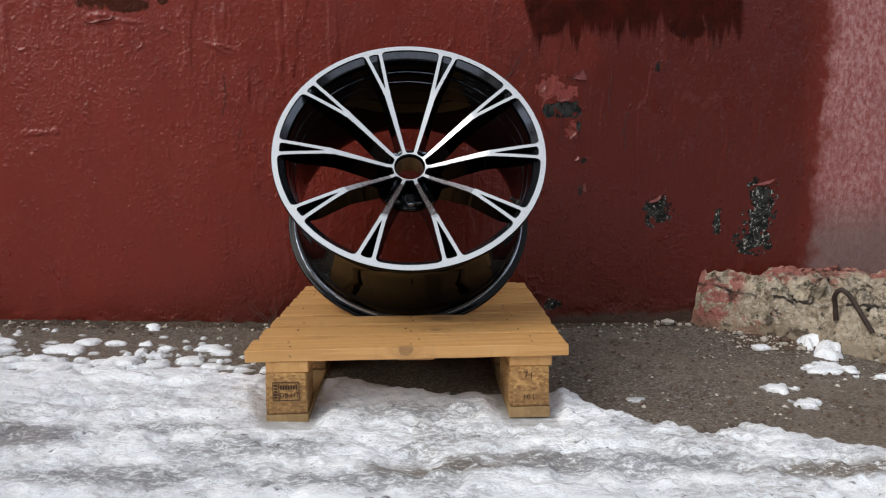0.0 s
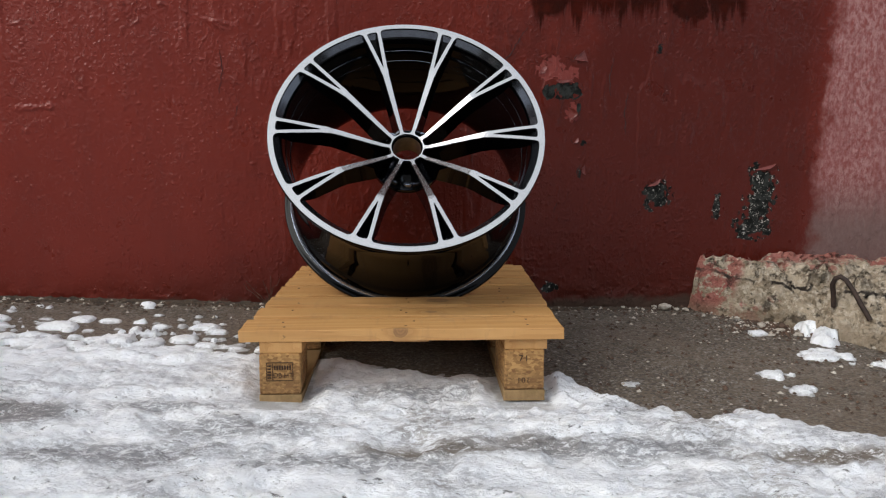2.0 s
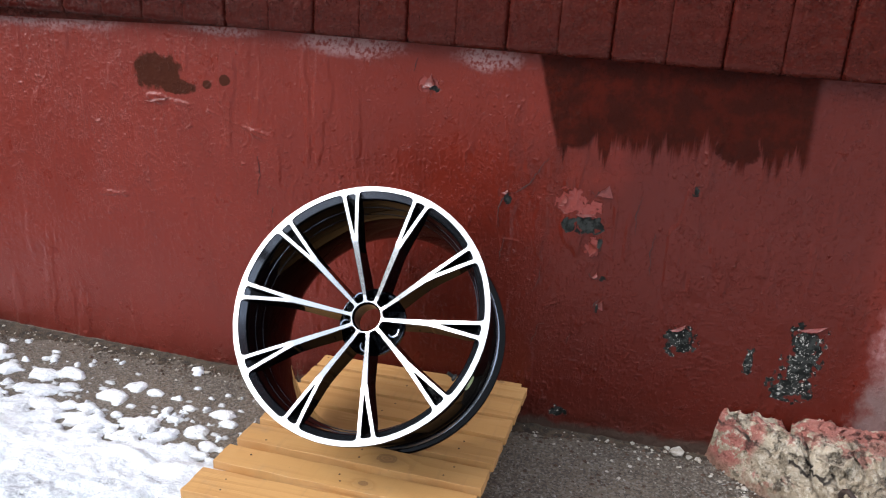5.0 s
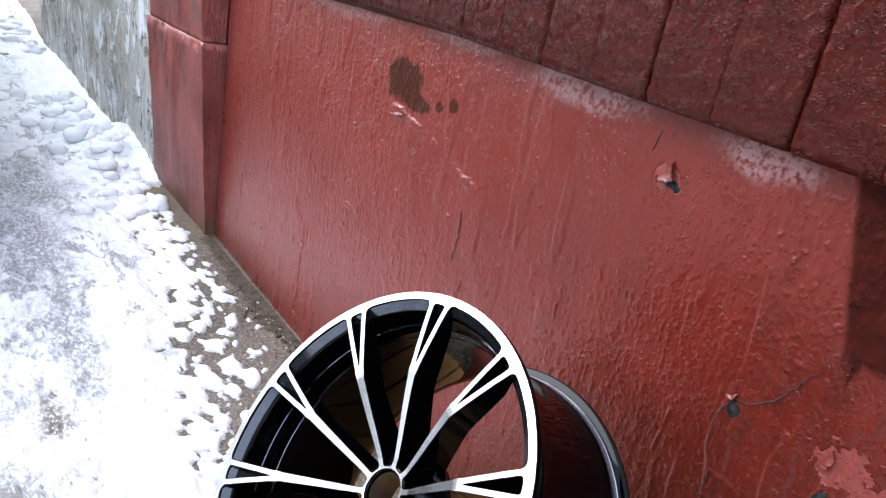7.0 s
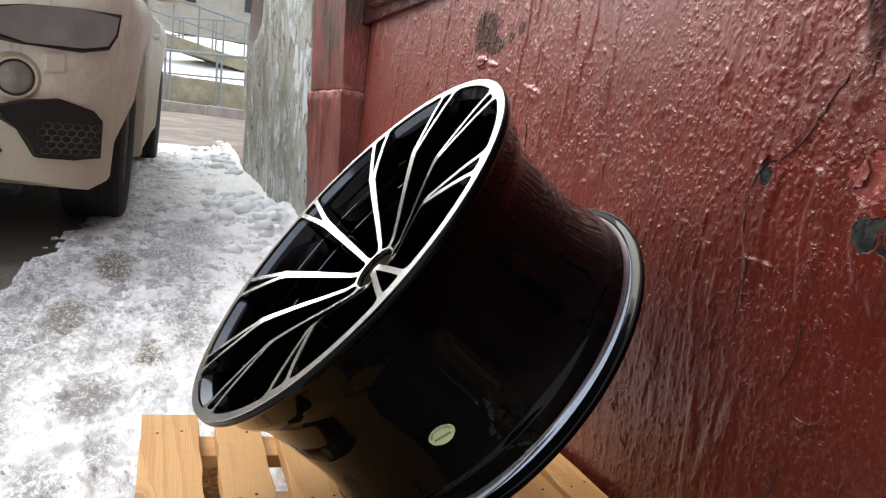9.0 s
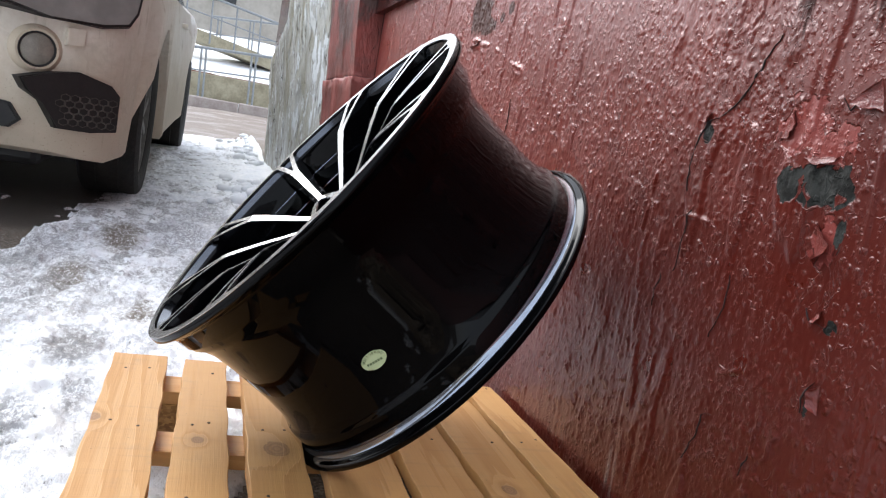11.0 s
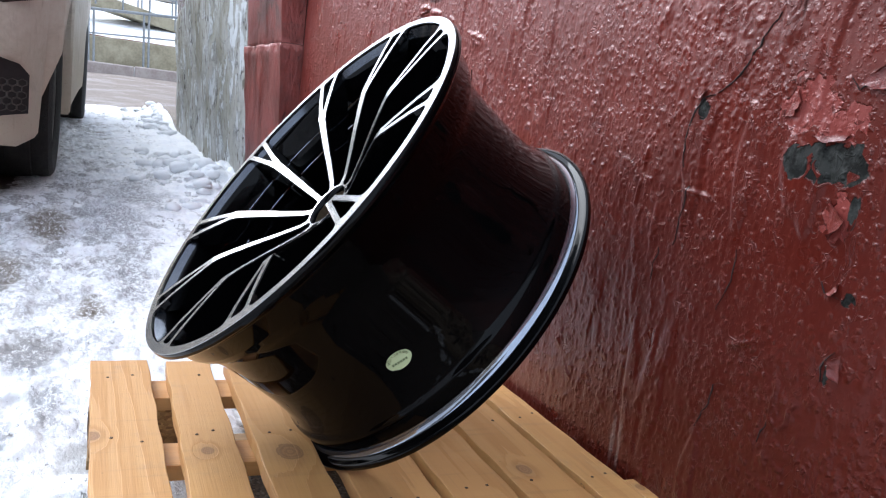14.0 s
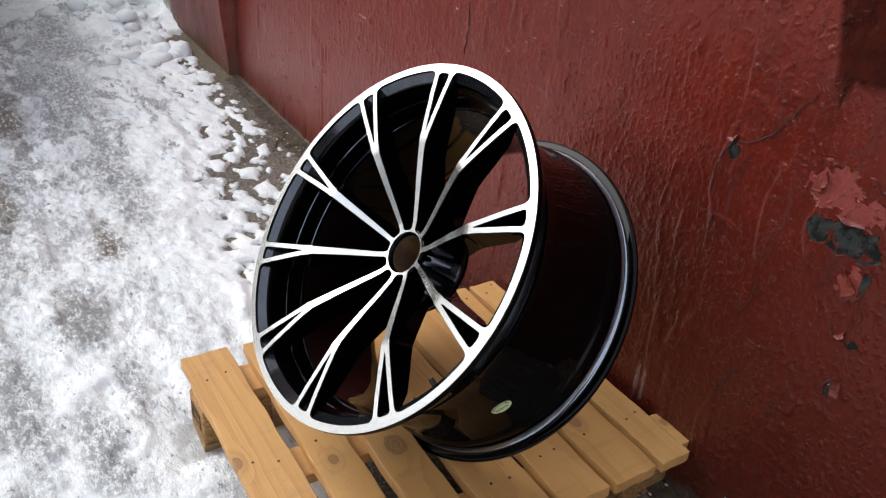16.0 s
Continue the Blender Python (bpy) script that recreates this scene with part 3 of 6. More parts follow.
MAT_PALE = simple("pale_far_plaster", (0.40, 0.37, 0.32), (0.52, 0.49, 0.44), 0.7, 0.85, 0.3, 14)
MAT_SNOW, MAT_ASPHALT, MAT_RUBBLE, MAT_GREY = snow_mat(), asphalt(), rubble(), grey_wall()
MAT_RUST = simple("rusty_rebar", (0.028, 0.018, 0.014), (0.06, 0.036, 0.026), 40, 0.7, 0.5, 150, 0.3)
MAT_NAIL = simple("rusted_nail_head", (0.06, 0.035, 0.02), (0.12, 0.07, 0.04), 200, 0.6, 0.0, None, 0.4)
MAT_INK = simple("burnt_stamp_ink", (0.035, 0.017, 0.008), (0.07, 0.035, 0.016), 300, 0.85)
MAT_PINK = worn_pilaster()
MAT_CAR = car_paint()
MAT_TYRE = simple("dusty_tyre_rubber", (0.008, 0.0075, 0.007), (0.022, 0.020, 0.017), 25, 0.85, 0.6, 90, dist=0.006)
MAT_PLASTIC = simple("grimy_black_plastic", (0.004, 0.0038, 0.0035), (0.012, 0.011, 0.010), 20, 0.6)
MAT_MESH = simple("dusty_black_mesh", (0.035, 0.032, 0.028), (0.085, 0.077, 0.065), 30, 0.6)
MAT_LAMP = simple("dusty_headlight_lens", (0.20, 0.19, 0.175), (0.30, 0.285, 0.26), 1.6, 0.22, coat=0.6)
MAT_FOG = simple("muddy_fog_lamp_lens", (0.17, 0.15, 0.12), (0.24, 0.21, 0.17), 30, 0.5)
MAT_ALLOY = simple("grimy_grey_alloy", (0.06, 0.058, 0.055), (0.13, 0.12, 0.11), 20, 0.45, metal=0.5)
MAT_GLASS = simple("dark_car_glass", (0.012, 0.013, 0.014), (0.02, 0.021, 0.022), 10, 0.08)
MAT_STEEL = simple("galvanised_steel", (0.20, 0.215, 0.225), (0.28, 0.295, 0.305), 20, 0.45, metal=0.5)
MAT_CONC = simple("stained_yellow_concrete", (0.24, 0.21, 0.14), (0.38, 0.34, 0.24), 3, 0.85, 0.3)
MAT_KERB = simple("pinkish_granite_kerb", (0.30, 0.25, 0.23), (0.42, 0.37, 0.34), 4, 0.75, 0.3)
MAT_SNOWFAR = simple("clean_snow", (0.74, 0.76, 0.79), (0.86, 0.87, 0.88), 1.6, 0.7, 0.5, 8, dist=0.03)
MAT_PLASTER = simple("plain_grey_brown_plaster", (0.17, 0.15, 0.13), (0.27, 0.245, 0.215), 0.7, 0.85, 0.3, 14)
MAT_BRICKFAR = simple("far_red_brick", (0.20, 0.075, 0.05), (0.30, 0.16, 0.12), 2.5, 0.85)
MAT_STICKER = simple("pale_green_paper_label", (0.52, 0.60, 0.33), (0.58, 0.66, 0.38), 60, 0.55)
MAT_LABELINK = simple("dark_green_print", (0.10, 0.14, 0.06), (0.14, 0.19, 0.08), 80, 0.7)
MAT_FLAKE = simple("peeled_paint_flap", (0.11, 0.013, 0.008), (0.17, 0.034, 0.026), 60, 0.30, 0.7, 200)
MAT_CRACK = simple("open_crack_shadowed_plaster", (0.016, 0.010, 0.009), (0.03, 0.02, 0.018), 60, 0.9)
MAT_DEBRIS = simple("broken_plaster_crumbs", (0.32, 0.27, 0.21), (0.52, 0.48, 0.42), 50, 0.85, 0.4)
MAT_SOIL = simple("dark_gritty_soil", (0.022, 0.015, 0.010), (0.105, 0.075, 0.047), 45, 0.9, 1.0, 160, dist=0.006)
MAT_LEAF = simple("brown_dead_leaves_and_brick_dust", (0.05, 0.032, 0.02), (0.11, 0.062, 0.04), 60, 0.8)


# ---- mesh helpers ----
@functools.lru_cache(maxsize=None)
def table(seed):
    return np.random.RandomState(seed).rand(256, 256)


def vnoise(x, y, seed=0):
    """Smooth value noise, 0 to 1, on arrays."""
    t = table(seed)
    xi, yi = np.floor(x).astype(int), np.floor(y).astype(int)
    fx, fy = x - xi, y - yi
    fx, fy = fx * fx * (3 - 2 * fx), fy * fy * (3 - 2 * fy)
    a, b = t[xi % 256, yi % 256], t[(xi + 1) % 256, yi % 256]
    c, d = t[xi % 256, (yi + 1) % 256], t[(xi + 1) % 256, (yi + 1) % 256]
    return a * (1 - fx) * (1 - fy) + b * fx * (1 - fy) + c * (1 - fx) * fy + d * fx * fy


def fbm(x, y, seed=0, octaves=4):
    out, amp, tot = 0, 1.0, 0
    for o in range(octaves):
        out, tot = out + amp * vnoise(x * 2 ** o, y * 2 ** o, seed + o), tot + amp
        amp *= 0.5
    return out / tot


def ramp(v, lo, hi):
    t = np.clip((v - lo) / (hi - lo), 0, 1)
    return t * t * (3 - 2 * t)


def mesh_of(name, verts, faces, mats, smooth=True, index=None):
    me = bpy.data.meshes.new(name)
    me.from_pydata([tuple(v) for v in verts], [], [tuple(f) for f in faces])
    for m in mats if isinstance(mats, (list, tuple)) else [mats]:
        me.materials.append(m)
    if smooth:
        me.polygons.foreach_set("use_smooth", [True] * len(me.polygons))
    if index is not None:
        me.polygons.foreach_set("material_index", index)
    me.update()
    return me


def grid_faces(nu, nv, flip=False):
    i = np.arange(nu - 1)[:, None] * nv + np.arange(nv - 1)[None, :]
    q = np.stack([i, i + nv, i + nv + 1, i + 1], -1).reshape(-1, 4)
    return q[:, ::-1] if flip else q


def part(name, bm, material, parent, label="", smooth=False):
    """Links a bmesh as one mesh object under a thing or a part."""
    me = bpy.data.meshes.new(name)
    bm.normal_update()
    bm.to_mesh(me)
    bm.free()
    for m in material if isinstance(material, (list, tuple)) else [material]:
        me.materials.append(m)
    if smooth:
        me.polygons.foreach_set("use_smooth", [True] * len(me.polygons))
        me.set_sharp_from_angle(angle=radians(38))
    ob = new(name, me)
    ob.parent = parent
    return tagged(ob, label)


def part_mesh(name, me, parent, label="", m=None):
    ob = new(name, me)
    ob.parent = parent
    if m is not None:
        ob.matrix_local = m
    return tagged(ob, label)


def thing(name, label, category, m=None, group="", kind=""):
    ob = new(name)
    ob.empty_display_size = 0.05
    if m is not None:
        ob.matrix_world = m
    return tagged(ob, label, category, group, kind)


def block(bm, x0, x1, y0, y1, z0, z1, bevel=0.0, m=None, segs=2):
    r = bmesh.ops.create_cube(bm, size=1)
    vs = r["verts"]
    bmesh.ops.scale(bm, vec=(x1 - x0, y1 - y0, z1 - z0), verts=vs)
    bmesh.ops.translate(bm, vec=((x0 + x1) / 2, (y0 + y1) / 2, (z0 + z1) / 2), verts=vs)
    if bevel:
        es = list({e for v in vs for e in v.link_edges})
        r = bmesh.ops.bevel(bm, geom=es, offset=bevel, segments=segs, affect="EDGES", profile=0.5)
        vs = r["verts"]
    if m is not None:
        bmesh.ops.transform(bm, matrix=m, verts=vs)
    return bm


def lathe(profile, n=96, close=False):
    """Turns (r, z) points round the z axis."""
    bm = bmesh.new()
    rings = []
    for k in range(n):
        a = 2 * math.pi * k / n
        rings.append([bm.verts.new((r * math.cos(a), r * math.sin(a), z)) for r, z in profile])
    m = len(profile)
    for k in range(n):
        A, B = rings[k], rings[(k + 1) % n]
        for i in range(m if close else m - 1):
            j = (i + 1) % m
            bm.faces.new((A[i], B[i], B[j], A[j]))
    return bm


def tube(points, radius, n=10):
    """A round bar along points, closed at its ends."""
    bm = bmesh.new()
    P = [Vector(p) for p in points]
    rings, side = [], None
    for i, p in enumerate(P):
        d = (P[min(i + 1, len(P) - 1)] - P[max(i - 1, 0)]).normalized()
        if side is None:
            side = d.orthogonal().normalized()
        side = (side - d * side.dot(d)).normalized()
        up = d.cross(side)
        r = radius[i] if isinstance(radius, (list, tuple)) else radius
        rings.append([bm.verts.new(p + r * (math.cos(2 * math.pi * k / n) * side + math.sin(2 * math.pi * k / n) * up)) for k in range(n)])
    for A, B in zip(rings, rings[1:]):
        for k in range(n):
            bm.faces.new((A[k], A[(k + 1) % n], B[(k + 1) % n], B[k]))
    bm.faces.new(rings[0][::-1])
    bm.faces.new(rings[-1])
    return bm


# ---- ground ----
WALL_Y, WALL_SKEW = 0.702, -0.015


def ground_z(x, y):
    """The pavement: rises a little to the wall and towards the far end of the alley."""
    x, y = np.asarray(x, float), np.asarray(y, float)
    return -0.037 * np.clip(x, -17, 0) - 0.012 * np.clip(x, 0, 3) + 0.03 * np.clip(y / 0.7, 0, 1) - 0.004


def axis(fine0, fine1, step, reach0, reach1):
    a = list(np.arange(fine0, fine1 + step / 2, step))
    s, v = step, fine0
    while v > reach0:
        s *= 1.35
        v -= s
        a.insert(0, max(v, reach0))
    s, v = step, fine1
    while v < reach1:
        s *= 1.35
        v += s
        a.append(min(v, reach1))
    return np.array(a)


gx, gy = axis(-1.6, 1.9, 0.02, -600, 600), axis(-0.9, 0.74, 0.02, -600, 600)
GX, GY = np.meshgrid(gx, gy, indexing="ij")
near = ramp(-np.abs(GX), -2.5, -1.5)
GZ = ground_z(GX, GY) + near * (0.006 * (fbm(GX * 6, GY * 6, 3) - 0.5) + 0.003 * (fbm(GX * 40, GY * 40, 5) - 0.5))
ground = new("ground", mesh_of("ground", np.stack([GX, GY, GZ], -1).reshape(-1, 3), grid_faces(len(gx), len(gy)), MAT_ASPHALT))
tagged(ground, "grey-brown worn asphalt of a yard, damp and gritty", "ground", kind="structure")

# ---- snow cover ----
EDGE_X = [-9.0, -3.7, -3.1, -2.2, -1.7, -1.3, -0.95, -0.66, -0.36, -0.12, 0.04, 0.18, 0.33, 0.38, 0.50, 0.62, 0.72, 0.81, 1.2, 2.5]
EDGE_Y = [0.34, 0.42, 0.72, 0.47, 0.45, 0.36, 0.28, 0.265, 0.24, 0.235, 0.21, 0.12, 0.135, 0.045, -0.036, -0.064, -0.146, -0.17, -0.22, -0.35]


def snow_depth(x, y):
    edge = np.interp(x, EDGE_X, EDGE_Y)
    rag = 0.10 * (fbm(x * 5, y * 5, 11) - 0.5) + 0.06 * (fbm(x * 22, y * 22, 15) - 0.5)
    cover = ramp(edge - y + rag, -0.012, 0.05)
    d = cover * (0.008 + 0.009 * fbm(x * 3, y * 3, 21) + 0.009 * (fbm(x * 8, y * 10, 25) - 0.45) + 0.006 * ramp(fbm(x * 17, y * 22, 27, 4), 0.47, 0.53) + 0.010 * (fbm(x * 26, y * 30, 29, 3) - 0.5) + 0.008 * (fbm(x * 62, y * 70, 31, 2) - 0.5))
    # worn-through places in the trodden part
    solid = ramp(edge - y, 0.03, 0.08) * ramp(-y, -0.14, -0.06)
    worn = ramp(fbm(x * 2.3, y * 4.0, 33), 0.60, 0.70) * ramp(-y, -0.1, 0.1)
    d = d - worn * 0.012
    pits = ramp(fbm(x * 12, y * 17, 35, 3), 0.60, 0.72)
    d = d - pits * 0.006 * cover
    d = np.maximum(d, 0.0055 * solid)
    # soft pillows of melting snow on the asphalt by the wall
    rs = np.random.RandomState(4)
    laid = []
    for k in range(1700):
        big = k < 560
        cx, cy = rs.uniform(-2.3, -0.29), rs.uniform(0.22, 0.64)
        e = np.interp(cx, EDGE_X, EDGE_Y)
        r = rs.uniform(0.020, 0.036) if big else rs.uniform(0.006, 0.017)
        if rs.rand() > 1.0 - (cy - e) / (0.27 if big else 0.34) or cy < e - 0.03 or (cx > -0.42 and big):
            continue
        if any(math.hypot(cx - a, 1.25 * (cy - b)) < 0.97 * (r + q) for a, b, q in laid):
            continue
        laid.append((cx, cy, r))
        i0, i1 = np.searchsorted(x[:, 0], (cx - 2.6 * r, cx + 2.6 * r))
        j0, j1 = np.searchsorted(y[0], (cy - 2.6 * r, cy + 2.6 * r))
        px, py = x[i0:i1, j0:j1], y[i0:i1, j0:j1]
        q = np.hypot((px - cx) / (r * rs.uniform(1.05, 1.35)), (py - cy) / (r * 0.85)) + 1.25 * (fbm(px * 34, py * 34, 41, 3) - 0.5)
        d[i0:i1, j0:j1] = np.maximum(d[i0:i1, j0:j1], rs.uniform(0.26, 0.42) * r * np.clip(1 - q * q, 0, 1) ** 0.6 - 0.0008)
    # thin broken crust between the sheet and the wall
    band = edge + 0.02 + 0.09 * ramp(-x, 0.25, 0.6) + 0.08 * ramp(-x, 1.2, 1.6) - y
    scrap = ramp(fbm(x * 26, y * 34, 43, 4) + 1.1 * np.clip(band, -0.3, 0.12) , 0.55, 0.63) * ramp(-x, 0.28, 0.5) * ramp(-y, -0.66, -0.58)
    d = np.maximum(d, scrap * (0.006 + 0.006 * fbm(x * 40, y * 40, 45, 2)) - 0.0005)
    for cx, cy, r, h in ((1.050, 0.455, 0.026, 0.030), (1.052, 0.41, 0.032, 0.026), (1.035, 0.36, 0.024, 0.018), (0.985, 0.27, 0.045, 0.007), (0.81, 0.065, 0.026, 0.006), (0.795, 0.145, 0.028, 0.006), (0.895, 0.44, 0.020, 0.008), (-0.64, 0.64, 0.018, 0.012), (1.08, 0.20, 0.03, 0.006), (0.47, 0.105, 0.016, 0.002)):
        k = 1.05 * np.hypot((x - cx) / (1.3 * r), (y - cy) / r) + 1.9 * (fbm(x * 48, y * 48, 47, 3) - 0.5)
        k = np.maximum(k, 0)
        d = np.maximum(d, h * np.sqrt(np.clip(1 - k * k, 0, 1)))
    # thin round the pallet's feet
    for foot in (-0.228, 0.228):
        d = d - np.maximum(d - 0.0016, 0) * ramp(-np.abs(x - foot), -0.085, -0.045) * ramp(y, -0.07, -0.03)
    # ploughed bank along the far wall
    bank = 0.062 * np.exp(-(((x + 2.98) / 0.34) ** 2)) * ramp(-x, 2.45, 2.70) + 0.02 * np.exp(-(((x + 4.4) / 1.0) ** 2)) + 0.10 * np.exp(-(((x + 6.4) / 0.6) ** 2))
    lump = 0.35 + 0.8 * fbm(x * 7, y * 7, 51) + 1.0 * (fbm(x * 13, y * 13, 55, 3) - 0.5) + 0.35 * ramp(fbm(x * 17, y * 17, 57, 2), 0.48, 0.62)
    d = d + bank * ramp(y, 0.12, 0.66) * lump
    # thin slush towards the road, bare under the parked car
    bare = ramp(-x, 7.0, 7.8) + ramp(-x, 2.3, 2.6) * ramp(-y, 0.10, 0.35) * ramp(y, -2.3, -2.0) * ramp(x, -7.4, -7.0)
    for cx, cy, rx_, ry_ in ((-2.25, -0.45, 0.60, 0.16), (-2.15, -0.85, 0.42, 0.36), (-1.85, -0.42, 0.42, 0.05), (-1.3, -0.48, 0.3, 0.04)):
        q = np.hypot((x - cx) / rx_, (y - cy) / ry_) + 1.3 * (fbm(x * 9, y * 16, 63) - 0.5)
        bare = np.maximum(bare, 0.95 * ramp(-q, -1.0, -0.75))
    bare = np.clip(bare + 0.6 * ramp(fbm(x * 2, y * 5, 61), 0.55, 0.7) * ramp(-x, 3, 5), 0, 1)
    # thins out in tongues across the wide yard
    bare = np.maximum(bare, ramp(np.hypot(x, 0.7 * y) + 7 * (fbm(x * 0.4, y * 0.4, 65) - 0.5), 8.5, 10.5) * ramp(x, -4.0, 0.0))
    bare = np.maximum(bare, ramp(-y + 5 * (fbm(x * 0.4, y * 0.4, 67) - 0.5), 8.5, 10.5))
    return d * (1 - bare) - 0.004 * bare


sx = np.concatenate([np.arange(-9.0, -3.7, 0.05), np.arange(-3.7, -1.3, 0.0125), np.arange(-1.3, 1.3, 0.0072), np.arange(1.3, 4.0, 0.06), np.arange(4.0, 15.0, 0.5)])
sy = np.concatenate([np.arange(-20.0, -5.0, 0.5), np.arange(-5.0, -1.2, 0.08), np.arange(-1.2, -0.6, 0.03), np.arange(-0.6, -0.1, 0.0085), np.arange(-0.1, 0.70, 0.0072)])
SX, SY = np.meshgrid(sx, sy, indexing="ij")
SD = snow_depth(SX, SY)
SZ = ground_z(SX, SY) + np.where(SD > 0.0007, SD, -0.010) + 0.0015
sf = grid_faces(len(sx), len(sy))
keep = (SD.reshape(-1)[sf] > 0.0007).sum(1) >= 1
used = np.unique(sf[keep])
remap = np.zeros(SX.size, int)
remap[used] = np.arange(len(used))
snow = new("snow", mesh_of("snow", np.stack([SX, SY, SZ], -1).reshape(-1, 3)[used], remap[sf[keep]], MAT_SNOW))
deep = snow.data.attributes.new("depth", "FLOAT", "POINT")
deep.data.foreach_set("value", np.clip(SD.reshape(-1)[used], 0, 0.1).astype(np.float32))
tagged(snow, "trodden grey-white melting snow with dirty icy patches", "snow", kind="stuff")


# ---- the red wall ----
RUNS = [((-0.79, 0.852), (-0.66, 0.838), 0.010), ((-0.60, 0.825), (-0.43, 0.765), 0.008), ((-0.97, 0.557), (-0.89, 0.562), 0.006), ((-0.12, 0.60), (-0.12, 0.72), 0.004), ((0.14, 0.52), (0.15, 0.60), 0.004), ((0.16, 0.56), (0.28, 0.55), 0.004), ((0.36, 0.38), (0.42, 0.405), 0.005)]


def wall_relief(x, z):
    """Runs, wrinkles and blisters of many coats of paint."""
    h = 0.006 * (fbm(x * 2.2, z * 2.2, 71) - 0.5)
    rough = 0.15 + 1.15 * ramp(fbm(x * 1.7, z * 1.7, 73), 0.35, 0.65)
    h += 0.0004 * rough * ramp(fbm(x * 50, z * 42, 75, 3), 0.58, 0.66)
    h += 0.0010 * rough * ramp(fbm(x * 190, z * 150, 77, 3), 0.66, 0.74)
    h += 0.0010 * rough * ramp(fbm(x * 220, z * 190, 79, 2), 0.76, 0.82)
    h += 0.0005 * rough * ramp(fbm(x * 90, z * 18, 81, 3), 0.54, 0.66)
    worm = 1 - np.abs(2 * fbm(x * 42, z * 24, 83, 2) - 1)
    h += 0.0022 * rough * ramp(worm, 0.955, 0.99) * ramp(vnoise(x * 24, z * 18, 87), 0.72, 0.80)
    # runs where old paint sagged and set
    for (x0, z0), (x1, z1), s in RUNS:
        t = np.clip(((x - x0) * (x1 - x0) + (z - z0) * (z1 - z0)) / ((x1 - x0) ** 2 + (z1 - z0) ** 2), 0, 1)
        away = np.hypot(x - x0 - t * (x1 - x0), z - z0 - t * (z1 - z0)) + 0.03 * (fbm(x * 16, z * 16, 93, 3) - 0.5)
        h += 0.0032 * ramp(-np.abs(away), -s, -s * 0.2) * (0.3 + vnoise(x * 45, z * 45, 97))
    h += 0.0026 * ramp(fbm(x * 24, z * 5, 85, 3), 0.59, 0.68) * ramp(fbm(x * 3, z * 3, 89), 0.45, 0.6)
    h += 0.010 * (fbm(x * 22, z * 26, 95, 3) - 0.5) * ramp(-z, -0.13, -0.06)
    return h


def slab(name, x0, x1, zlow, zhigh, y_of, step, material, depth=0.3, relief=wall_relief, columns=None):
    """A thick wall piece with a rough front; zlow and zhigh are functions of x."""
    xs = np.linspace(x0, x1, int((x1 - x0) / step) + 2) if columns is None else columns
    nz = int((zhigh(x0) - zlow(x0)) / step) + 2
    X = np.repeat(xs[:, None], nz, 1)
    t = np.linspace(0, 1, nz)[None, :]
    Z = zlow(X) + (zhigh(X) - zlow(X)) * t
    Y = y_of(X, Z) - relief(X, Z)
    front = np.stack([X, Y, Z], -1).reshape(-1, 3)
    back = np.stack([X, Y * 0 + y_of(X, Z) + depth, Z], -1)
    n = len(front)
    verts = list(front) + [back[0, 0], back[-1, 0], back[-1, -1], back[0, -1]]
    f = [tuple(q) for q in grid_faces(len(xs), nz)]
    idx = lambda i, j: i * nz + j
    N, K = len(xs) - 1, nz - 1
    f.append([idx(i, 0) for i in range(N + 1)][::-1] + [n, n + 1])
    f.append([idx(i, K) for i in range(N + 1)] + [n + 2, n + 3])
    f.append([idx(0, j) for j in range(K + 1)] + [n + 3, n])
    f.append([idx(N, j) for j in range(K + 1)][::-1] + [n + 1, n + 2])
    f.append((n, n + 3, n + 2, n + 1))
    me = mesh_of(name, verts, f, material)
    me.polygons.foreach_set("use_smooth", [True] * (len(f) - 5) + [False] * 5)
    return me


# closer columns where the paint is most blistered
WALL_X = np.concatenate([np.arange(-1.93, -1.2, 0.0055), np.arange(-1.2, -0.15, 0.0034), np.arange(-0.15, 0.70, 0.0024), np.arange(0.70, 1.75, 0.0042)])
LEDGE = lambda x: 1.036 - 0.032 * x
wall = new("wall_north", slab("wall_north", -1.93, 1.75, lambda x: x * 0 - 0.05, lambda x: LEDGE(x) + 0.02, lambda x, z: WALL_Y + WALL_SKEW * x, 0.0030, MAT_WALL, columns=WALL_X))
tagged(wall, "thick old red oil-painted wall, blistered, chipped and stained", "wall", kind="structure")
far_wall = new("wall_north_end", slab("wall_north_end", 1.754, 7.0, lambda x: x * 0 - 0.1, lambda x: LEDGE(x) + 0.02, lambda x, z: WALL_Y + WALL_SKEW * x, 0.03, MAT_WALL))
tagged(far_wall, "faded rosy stretch of the painted wall", "wall", kind="structure")

# upper wall of upright painted panels, standing proud of the lower one
upper = thing("wall_upper", "dark red ribbed upper wall with flaking paint above a ledge", "wall", kind="structure")
core = bmesh.new()
block(core, -6.0, 7.0, 0.70, 1.0, 1.05, 6.0)
part("core", core, MAT_LEDGE, upper)


